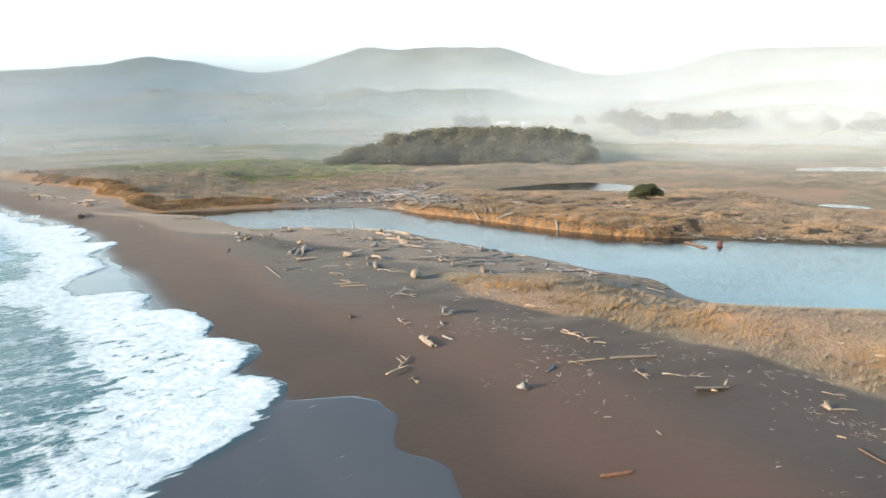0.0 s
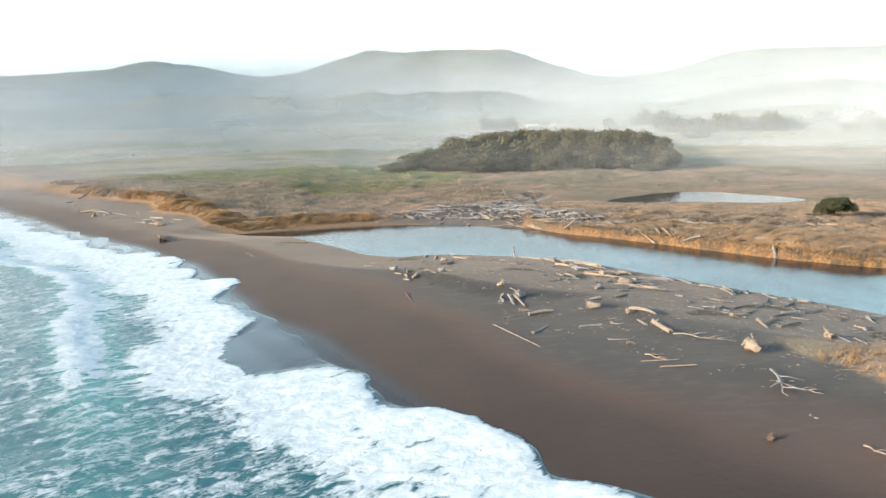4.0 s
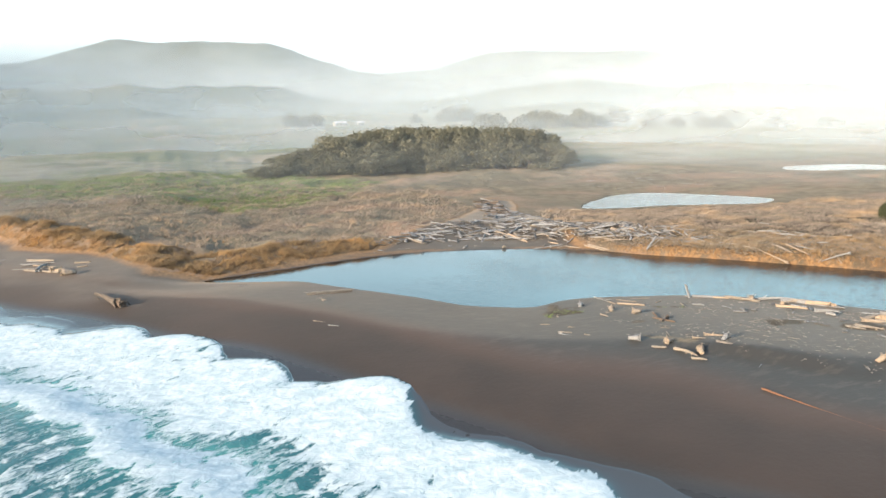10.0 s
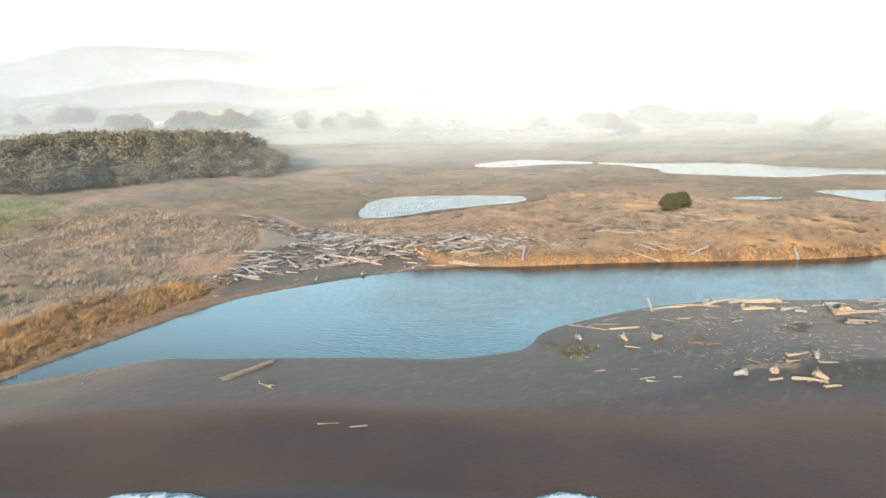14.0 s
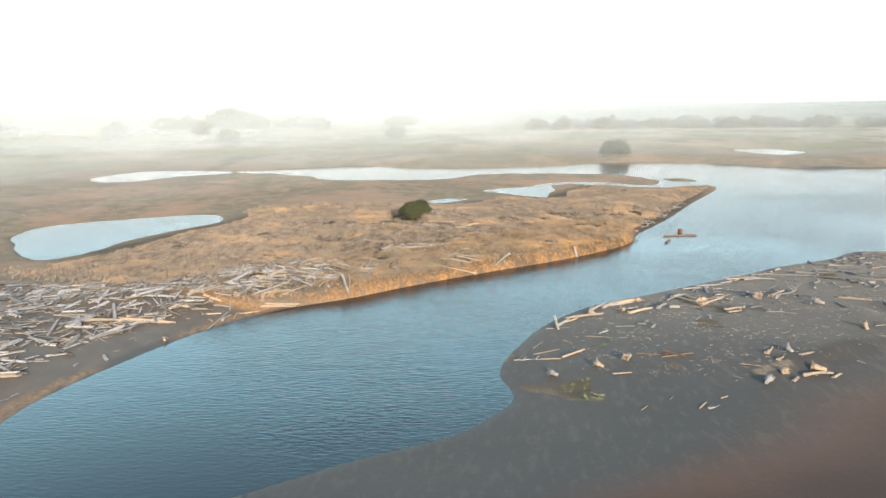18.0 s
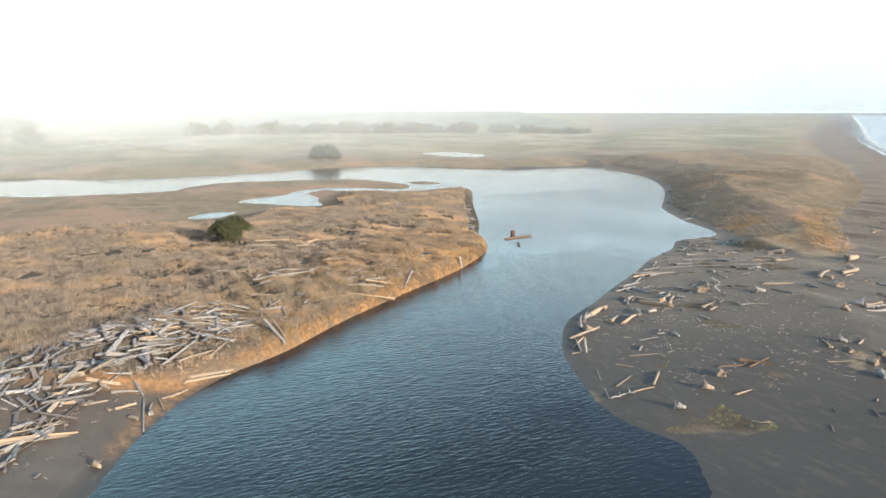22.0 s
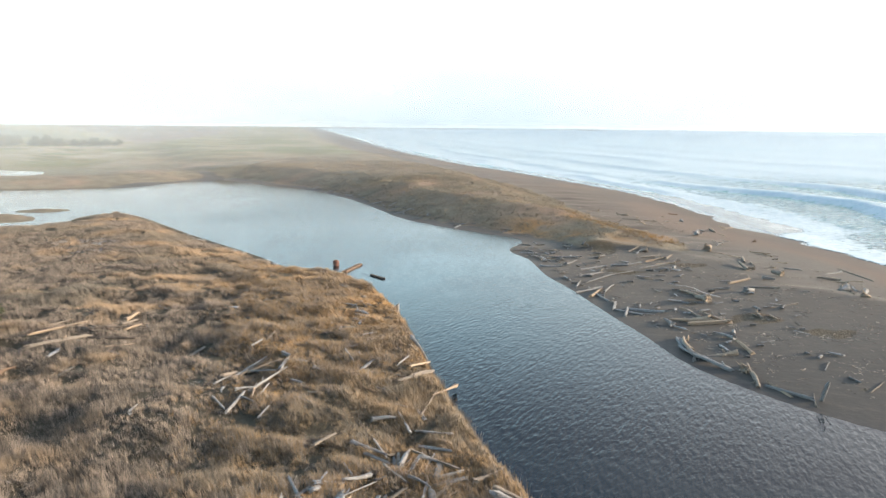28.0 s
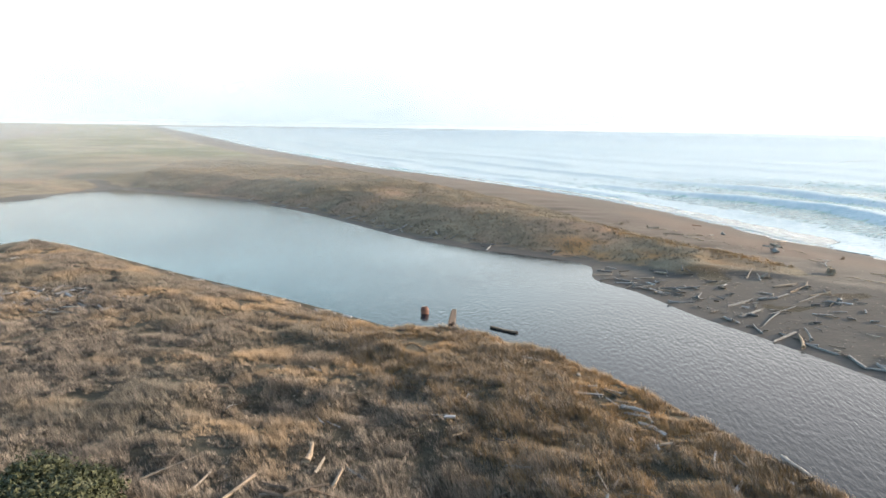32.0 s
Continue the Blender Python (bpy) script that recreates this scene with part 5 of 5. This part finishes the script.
for ring, count, lo, hi in ((np.array([(78, 97), (72, 95), (63, 97), (58, 101), (63, 104), (72, 104)], float), 150, 0.8, 2.6),
                            (np.array([(91, 83), (86, 81), (83, 85), (87, 88)], float), 50, 0.8, 2.4),
                            (np.array([(23, 59), (24, 62), (37, 56.5), (50, 49.5), (79, 24.5), (104, 9), (104, 7), (78, 21.5), (49, 46), (36, 54)], float), 90, 0.6, 3.0),
                            (np.array([(20, 66), (23, 64), (22, 72), (16, 80), (12, 78), (16, 70)], float), 34, 0.6, 2.6),
                            (np.array([(0, 98), (8, 90), (20, 72), (18, 64), (4, 72), (-12, 92), (-16, 108), (-8, 109)], float), 150, 0.35, 1.7),
                            (np.array([(26.5, 100.5), (37, 97), (52, 90), (72, 82), (72, 83.5), (52, 91.5), (38, 98.5), (28, 102)], float), 60, 0.5, 2.4),
                            (np.array([(-38, 151.5), (-25, 150), (-14, 146), (-10, 143.5), (-10, 147), (-24, 153), (-36, 154)], float), 12, 0.3, 1.2),
                            (np.array([(3, 131), (10, 122), (18, 112), (26, 103), (31, 103), (21, 115), (13, 125), (6, 133)], float), 46, 0.5, 2.2),
                            (np.array([(12, 124), (30, 108), (40, 112), (36, 130), (18, 138)], float), 26, 0.6, 2.0),
                            (np.array([(40, 185), (70, 200), (60, 222), (30, 226)], float), 40, 0.6, 2.4),
                            (np.array([(-118, 206), (-98, 182), (-82, 166), (-84, 160), (-102, 176), (-122, 198)], float), 26, 0.8, 3.5)):
    for x, y in scatter(ring, count, 0.3):
        m = GREY_WOOD if rng.random() < 0.75 else WOOD
        lay_log(x, y, rng.uniform(lo, hi), rng.normal(-40, 40), rng.uniform(0.04, 0.12), m, "on the shore", "stranded driftwood", lift=0.04, stubs=0, heap="stranded_driftwood")


close_heaps()


def twig_field(name, ring, drifts, each, label):
    """Small sticks and chips in drifts, too many to count, as one mesh."""
    verts, faces = [], []
    for cx, cy in scatter(ring, drifts, 0):
        spread, lie = rng.uniform(0.4, 2.2), rng.uniform(0, math.pi)
        for k in range(int(each * rng.uniform(0.3, 1.7))):
            u, v = rng.normal(0, spread), rng.normal(0, spread * 0.35)
            x, y = cx + math.cos(lie) * u - math.sin(lie) * v, cy + math.sin(lie) * u + math.cos(lie) * v
            a, length, w = lie + rng.normal(0, 0.8), rng.uniform(0.08, 0.5) * (2.2 if rng.random() < 0.12 else 1), rng.uniform(0.008, 0.026)
            c, s = math.cos(a), math.sin(a)
            z = height(x, y)
            if z < 0.15:
                continue
            b = len(verts)
            bow = rng.normal(0, 0.08)
            for p, q, h in ((-1, -1, 0), (1, -1, 0), (1, 1, 0), (-1, 1, 0), (-0.9, 0, 1.6), (0.9, 0.2, 1.3), (0, -1, 0.6), (0, 1, 0.6)):
                side = q * w + (bow if p == 0 else 0)
                verts.append((x + c * p * length / 2 - s * side, y + s * p * length / 2 + c * side, z - 0.008 + h * w))
            faces += [(b, b + 6, b + 4), (b + 6, b + 1, b + 5), (b + 6, b + 5, b + 4), (b + 2, b + 7, b + 5), (b + 7, b + 3, b + 4), (b + 7, b + 4, b + 5), (b + 1, b + 2, b + 5), (b + 3, b, b + 4)]
    tagged(new(name, mesh_of(name, verts, faces, TWIG, False)), label, "twigs", kind="stuff")


TWIG = leaf_material("pale_broken_twigs", (0.085, 0.073, 0.062), (0.27, 0.23, 0.19))
twig_field("spit_twigs", np.array([(-28, 112), (-8, 110), (2, 98), (18, 76), (18, 66), (2, 72), (-14, 88), (-26, 100)], float), 130, 11, "scattered sticks and splinters on the dark spit")
twig_field("beach_twigs", np.array([(-28, 113), (-14, 113), (0, 98), (14, 82), (20, 70), (10, 66), (8, 56), (16, 46), (26, 32), (16, 26), (4, 40), (-6, 62), (-16, 76), (-26, 96)], float), 190, 12, "small pale twigs and chips scattered on dark sand")
twig_field("bank_twigs", pile_ring, 90, 26, "broken twigs among the driftwood heap")

twig_field("grass_twigs", np.array([(4, 134), (26, 104), (44, 104), (46, 126), (30, 146), (14, 152), (4, 146)], float), 60, 22, "weathered sticks lying in the dune grass")

# ---------------------------------------------------------------- grass
def tuft_field(name, ring, count, material, tall, label, blades=20, soft=0.0):
    """Tussocks of bent blades, joined into one mesh."""
    p = np.array(scatter(ring, count, 0))
    z, f = terrain(p[:, 0], p[:, 1])
    ok = (f["grass"] > 0.45) & (z > 0.25)
    clump = fbm(p[:, 0], p[:, 1], 4.0, 3)
    if soft:
        ok &= signed(p[:, 0], p[:, 1], ring) > soft * rng.random(len(p)) ** 0.7
    tuft = fbm(p[:, 0] + 7, p[:, 1], 1.5, 2)
    ok &= (clump > 0.22) & (tuft > 0.22)
    clump = 0.45 * clump + 0.75 * ease(0.3, 0.68, tuft)
    p, z, clump = p[ok], z[ok], clump[ok]
    n = len(p) * blades
    P, Z, C = np.repeat(p, blades, 0), np.repeat(z, blades), np.repeat(clump, blades)
    a = rng.normal(0.38, 0.85, n)                                     # blades turned along the sun's axis to shape their light and shade, leaning inland
    off = rng.uniform(0.0, 0.30, n)
    lean = rng.uniform(0.05, 0.6, n)
    h = tall * rng.uniform(0.35, 1.0, n) * (0.25 + 1.15 * C)
    w = rng.uniform(0.006, 0.016, n)
    bx, by = P[:, 0] + np.cos(a) * off, P[:, 1] + np.sin(a) * off
    cx, cy = -np.sin(a) * w, np.cos(a) * w
    tipx, tipy = bx + np.cos(a) * lean * h * 1.4 + 0.12 * h, by + np.sin(a) * lean * h * 1.4 - 0.1 * h
    V = np.stack([np.stack([bx - cx, by - cy, Z - 0.03], 1), np.stack([bx + cx, by + cy, Z - 0.03], 1), np.stack([tipx, tipy, Z + h], 1)], 1).reshape(-1, 3)
    tagged(new(name, mesh_of(name, V, np.arange(n * 3).reshape(-1, 3), material, False)), label, "grass", kind="stuff")


tuft_field("dune_grass", wide_ring, 150000, STRAW, 0.40, "tussocks of dry straw-coloured dune grass", soft=9.0)
tuft_field("bank_grass", np.array([(-8, 134), (-4, 129), (23, 96), (40, 91), (50, 99), (34, 115), (12, 141), (-2, 147)], float), 20000, GOLD_STRAW, 0.38, "dry golden grass along the eroded bank", soft=5.0)
tuft_field("north_grass", np.array([(-150, 250), (-92, 188), (-60, 157), (-36, 157), (-17, 170), (-8, 187), (-8, 230), (-50, 260)], float), 15000, STRAW, 0.6, "dry dune grass on the northern dune")
tuft_field("scarp_grass", np.array([(-130, 222), (-95, 187), (-80, 165), (-66, 149), (-58, 146), (-44, 150), (-36, 152), (-36, 157), (-46, 157), (-60, 155), (-73, 170), (-90, 193), (-126, 230)], float), 15000, GOLD_STRAW, 0.5, "golden grass on the eroded dune face")
tuft_field("green_grass", np.array([(-130, 255), (-89, 232), (-71, 222), (-53, 195), (-30, 217), (-12, 250), (-50, 290)], float), 8000, GREEN_GRASS, 0.6, "green dune grass in patches")
tuft_field("spit_grass", np.array([(6, 64), (11, 67), (24, 60), (50, 48), (80, 23), (105, 7), (140, -4), (170, -70), (106, -70), (58, -18), (22, 34), (8, 56)], float), 26000, GREY_STRAW, 0.36, "dry dune grass on the spit")
# these tufts are coloured gold where the dune faces the low sun
tuft_field("dune_face_grass", np.array([(-1, 67), (3, 69), (9.5, 63.5), (15, 57), (20, 52), (23, 47), (25, 42), (22, 40), (16, 46), (6.5, 55.5), (1, 62.5)], float), 5500, GOLD_STRAW, 0.30, "dry grass with sunlit gold painted in, on the spit dune face", soft=6.0)
tuft_field("mound_grass", np.array([(-34, 104), (-18, 104), (-18, 118), (-34, 118)], float), 260, GREEN_GRASS, 0.2, "thin green grass on a sand mound")

# ---------------------------------------------------------------- trees
def crown_mesh(name, blobs, count, size, material, seed):
    """Many small leaf sprays on the outside of a few overlapping masses."""
    r = np.random.default_rng(seed)
    verts = []
    blobs = np.array(blobs, float)
    weight = blobs[:, 3] * blobs[:, 4]
    pick = r.choice(len(blobs), count, p=weight / weight.sum())
    d = r.normal(size=(count, 3))
    d /= np.linalg.norm(d, axis=1)[:, None]
    d[:, 2] = np.where(d[:, 2] < -0.25, -d[:, 2], d[:, 2])
    depth = r.uniform(0.62, 1.08, count) ** 0.7
    c = blobs[pick, :3] + d * depth[:, None] * np.stack([blobs[pick, 3], blobs[pick, 3], blobs[pick, 4]], 1)
    c = c + r.normal(0, size * 0.9, (count, 3))
    out = []
    for k in range(3):
        u = r.normal(size=(count, 3))
        u[:, 2] *= 0.55
        u /= np.linalg.norm(u, axis=1)[:, None]
        v = np.cross(u, d + 0.5 * r.normal(size=(count, 3)))
        v /= np.linalg.norm(v, axis=1)[:, None] + 1e-9
        s = size * r.uniform(0.55, 1.25, count)[:, None]
        out.append(np.stack([c - u * s * 0.4, c + u * s + v * s * 0.12, c + v * s * 0.55 + u * s * 0.2], 1))
    V = np.concatenate(out, 1).reshape(-1, 3)
    return mesh_of(name, V, np.arange(len(V)).reshape(-1, 3), material, False)


def tree_thing(seed, tall, wide, material, count, size, label, category="tree", name="cypress_tree"):
    r = random.Random(seed)
    base = new(name, None)
    bm = bmesh.new()
    lean = (r.random() - 0.3) * 0.12
    tube(bm, [(0, 0, -0.5), (lean * tall * 0.2, 0, tall * 0.2), (lean * tall * 0.5, 0.2, tall * 0.45), (lean * tall * 0.8, 0.1, tall * 0.75)], (tall * 0.05, tall * 0.038, tall * 0.028, tall * 0.012), 8, 0.12, seed)
    part("trunk", bm, BARK, base)
    blobs = []
    for k in range(7):
        w = 2 * math.pi * (k + r.random()) / 7
        reach = wide * (0.25 + 0.35 * r.random())
        z = tall * (0.16 + 0.55 * ((k * 3) % 7) / 7 + 0.08 * r.random())
        x, y = math.cos(w) * reach + lean * tall * 0.6, math.sin(w) * reach
        bm = bmesh.new()
        tube(bm, [(lean * z * 0.6, 0, z * 0.62), (x * 0.5, y * 0.5, z * 0.85), (x, y, z)], (tall * 0.016, tall * 0.011, tall * 0.004), 5, 0.15, seed + k)
        part("limb", bm, BARK, base)
        blobs.append((x, y, z, wide * (0.22 + 0.12 * r.random()), tall * (0.15 + 0.09 * r.random())))
    blobs.append((lean * tall * 0.8, 0, tall * 0.82, wide * 0.26, tall * 0.15))
    crown = new("crown", crown_mesh("crown", blobs, count, size, material, seed))
    crown.parent = base
    return tagged(base, label, category)


TREES = [tree_thing(500 + k, 11.0, (9.0, 11.0, 8.0, 10.0)[k], NEEDLES, 2300, 0.45, "dark windswept cypress with a dense crown") for k in range(4)]
for ob in TREES:
    ob["group"] = "cypress grove"
GROVE = [(-44, 277), (-20, 270), (10, 267), (36, 262), (52, 262), (56, 272), (46, 290), (10, 300), (-25, 296)]
grove_ring = np.array(GROVE, float)
spots = []
while len(spots) < 112:
    q = scatter(grove_ring, 1, 0)[0]
    if all((q[0] - p[0]) ** 2 + (q[1] - p[1]) ** 2 > 14 for p in spots[-60:]):
        spots.append(q)
for k, (x, y) in enumerate(spots):
    edge = min(1.0, 0.45 + abs(float(signed(np.array([x]), np.array([y]), grove_ring)[0])) / 14 + 0.12 * rng.random())
    edge *= 0.55 + 0.45 * float(ease(-46, -5, x))
    m = Matrix.LocRotScale((x, y, height(x, y) - 1.1), Euler((0, 0, rng.uniform(0, 6.28))), (1.08 * (0.75 + 0.25 * edge),) * 2 + (1.12 * edge,))
    if k < 4:
        TREES[k].matrix_basis = m
    else:
        copy_thing(TREES[k % 4], m)


FAR_TREES = []


def far_tree(x, y, tall, wide=1.0, z=None):
    if len(FAR_TREES) < 3:
        ob = tree_thing(520 + len(FAR_TREES), 11.0, 9.0 + len(FAR_TREES), NEEDLES, 700, 0.85, "distant tree dim in the mist")
        FAR_TREES.append(ob)
    else:
        ob = copy_thing(FAR_TREES[rng.integers(3)], Matrix())
    s = tall / 11.0
    ob.matrix_basis = Matrix.LocRotScale((x, y, (height(x, y) if z is None else z) - 0.2 * tall), Euler((0, 0, rng.uniform(0, 6.28))), (s * wide, s * wide, s * 1.22))
    tagged(ob, "distant tree dim in the mist", "tree", "trees across the valley")


def bearing(az, r):
    return -math.sin(radians(az)) * r, 60 + math.cos(radians(az)) * r


for az, r, tall, n in ((-17.5, 400, 10, 5), (-20.5, 470, 11, 6), (-23.5, 480, 11, 6), (-27.5, 560, 11, 3), (-31, 560, 10, 4), (-34, 560, 9, 3), (-37, 600, 9, 3), (-2.6, 610, 10, 5), (-12, 620, 8, 3),
                       (-56, 480, 9, 3), (-61, 620, 16, 8), (-66, 640, 14, 7), (-72, 420, 8, 1)):
    for k in range(n):
        x, y = bearing(az + rng.uniform(-0.9, 0.9) * (1.5 if n > 4 else 0.7), r + rng.uniform(-10, 20))
        far_tree(x, y, tall * rng.uniform(0.75, 1.1), 1.15)
for az, r, tall, n in ((-22, 640, 12, 6), (-25, 500, 10, 5), (-30.5, 520, 10, 6), (-34, 530, 9, 5), (-37.5, 500, 7, 2), (-39.5, 520, 7, 2), (-41.5, 500, 8, 2), (-43, 520, 8, 2), (-46.5, 540, 7, 2),
                       (-49.5, 560, 7, 2), (-56, 560, 8, 3), (-60.5, 640, 11, 7), (-62.5, 430, 7, 3), (-66, 660, 11, 7), (-71, 660, 9, 5), (-75.5, 430, 6, 2), (-78, 680, 10, 6)):
    for k in range(n):
        a, d = radians(az + rng.uniform(-1.1, 1.1) * (1 if n > 3 else 0.5)), r + rng.uniform(-10, 25)
        far_tree(-73 - math.sin(a) * d, 78 + math.cos(a) * d, tall * rng.uniform(0.75, 1.1), 1.25)
for k in range(70):
    az = -84 - 48 * (k + rng.random()) / 70
    if az < -121 or -103.5 < az < -102.3 or -112 < az < -110:
        continue
    x, y = bearing(az, 462 + rng.uniform(-14, 14))
    far_tree(x, y, rng.uniform(5.6, 9.2) * (0.65 if az < -116 else 1.0), 1.25)

# the round shrub on the grassy bank, and a larger one across the lagoon
def shrub(x, y, tall, wide, count, leaf, label):
    base = new("round_shrub", None)
    base.location = (x, y, height(x, y) - (0.05 if tall < 5 else 1.6))
    r = random.Random(int(x))
    blobs = []
    for k in range(16):
        w, q = r.random() * 6.28, math.sqrt(r.random())
        bx, by = math.cos(w) * q * wide * 0.34, math.sin(w) * q * wide * 0.34
        bz = tall * (0.24 + 0.42 * (1 - q * q) * (0.7 + 0.4 * r.random()))
        bm = bmesh.new()
        tube(bm, [(bx * 0.1, by * 0.1, -0.1), (bx * 0.5, by * 0.5, bz * 0.6), (bx, by, bz)], (0.09, 0.06, 0.03), 5, 0.2, k)
        part("limb", bm, BARK, base)
        blobs.append((bx, by, bz, wide * 0.17, tall * 0.27))
    crown = new("crown", crown_mesh("crown", blobs, count, leaf, SHRUB, int(y)))
    crown.parent = base
    tagged(base, label, "shrub")


shrub(38.5, 133.2, 3.6, 6.7, 22000, 0.15, "dense round green shrub standing alone in dry grass")
shrub(193.5, 80.5, 6.5, 12.0, 3500, 0.6, "large dark shrub on the far lagoon shore")

# ---------------------------------------------------------------- farm buildings
WHITE_WALL = plain_material("white_painted_boards", (0.36, 0.36, 0.36), (0.46, 0.46, 0.45), 2.0)
ROOF = plain_material("pale_metal_roof", (0.38, 0.39, 0.40), (0.48, 0.49, 0.50), 1.5, 0.6)
DARK = plain_material("dark_opening", (0.03, 0.03, 0.035), (0.06, 0.06, 0.06), 1.0, 0.3)


def box(bm, x0, y0, z0, x1, y1, z1):
    v = [bm.verts.new(p) for p in ((x0, y0, z0), (x1, y0, z0), (x1, y1, z0), (x0, y1, z0), (x0, y0, z1), (x1, y0, z1), (x1, y1, z1), (x0, y1, z1))]
    for f in ((3, 2, 1, 0), (4, 5, 6, 7), (0, 1, 5, 4), (1, 2, 6, 5), (2, 3, 7, 6), (3, 0, 4, 7)):
        bm.faces.new([v[k] for k in f])


def farmhouse(x, y, length, deep, wall, turn, label):
    base = new("farm_building", None)
    bm = bmesh.new()
    box(bm, -length / 2, -deep / 2, -1.0, length / 2, deep / 2, wall)
    part("wall", bm, WHITE_WALL, base)
    bm = bmesh.new()
    e, h = 0.4, deep * 0.3
    v = [bm.verts.new(p) for p in ((-length / 2 - e, -deep / 2 - e, wall - 0.1), (length / 2 + e, -deep / 2 - e, wall - 0.1), (length / 2 + e, deep / 2 + e, wall - 0.1), (-length / 2 - e, deep / 2 + e, wall - 0.1), (-length / 2 - e, 0, wall + h), (length / 2 + e, 0, wall + h))]
    for f in ((0, 1, 5, 4), (2, 3, 4, 5), (1, 2, 5), (3, 0, 4), (3, 2, 1, 0)):
        bm.faces.new([v[k] for k in f])
    part("roof", bm, ROOF, base)
    for k in range(max(2, int(length / 3))):
        bm = bmesh.new()
        cx = -length / 2 + (k + 0.5) * length / max(2, int(length / 3))
        if k == 1:
            box(bm, cx - 0.6, -deep / 2 - 0.05, 0, cx + 0.6, -deep / 2 + 0.05, 2.2)
            part("door", bm, DARK, base)
        else:
            box(bm, cx - 0.5, -deep / 2 - 0.05, 1.0, cx + 0.5, -deep / 2 + 0.05, 2.1)
            part("window", bm, DARK, base)
    base.matrix_basis = pose(x, y, height(x, y), 0, 0, turn)
    tagged(base, label, "building", "farm buildings")


farmhouse(57, 655, 10, 6, 2.6, 8, "long white farm building across the misty pasture")
farmhouse(76, 660, 5, 4.5, 2.3, 0, "small white shed beside the farm")
x, y = bearing(-19.3, 520)
farmhouse(x, y, 8, 6, 2.7, -15, "white farmhouse among misty trees")
x, y = bearing(-26.5, 580)
farmhouse(x, y, 7, 6, 2.7, -25, "white farmhouse dim in the mist")
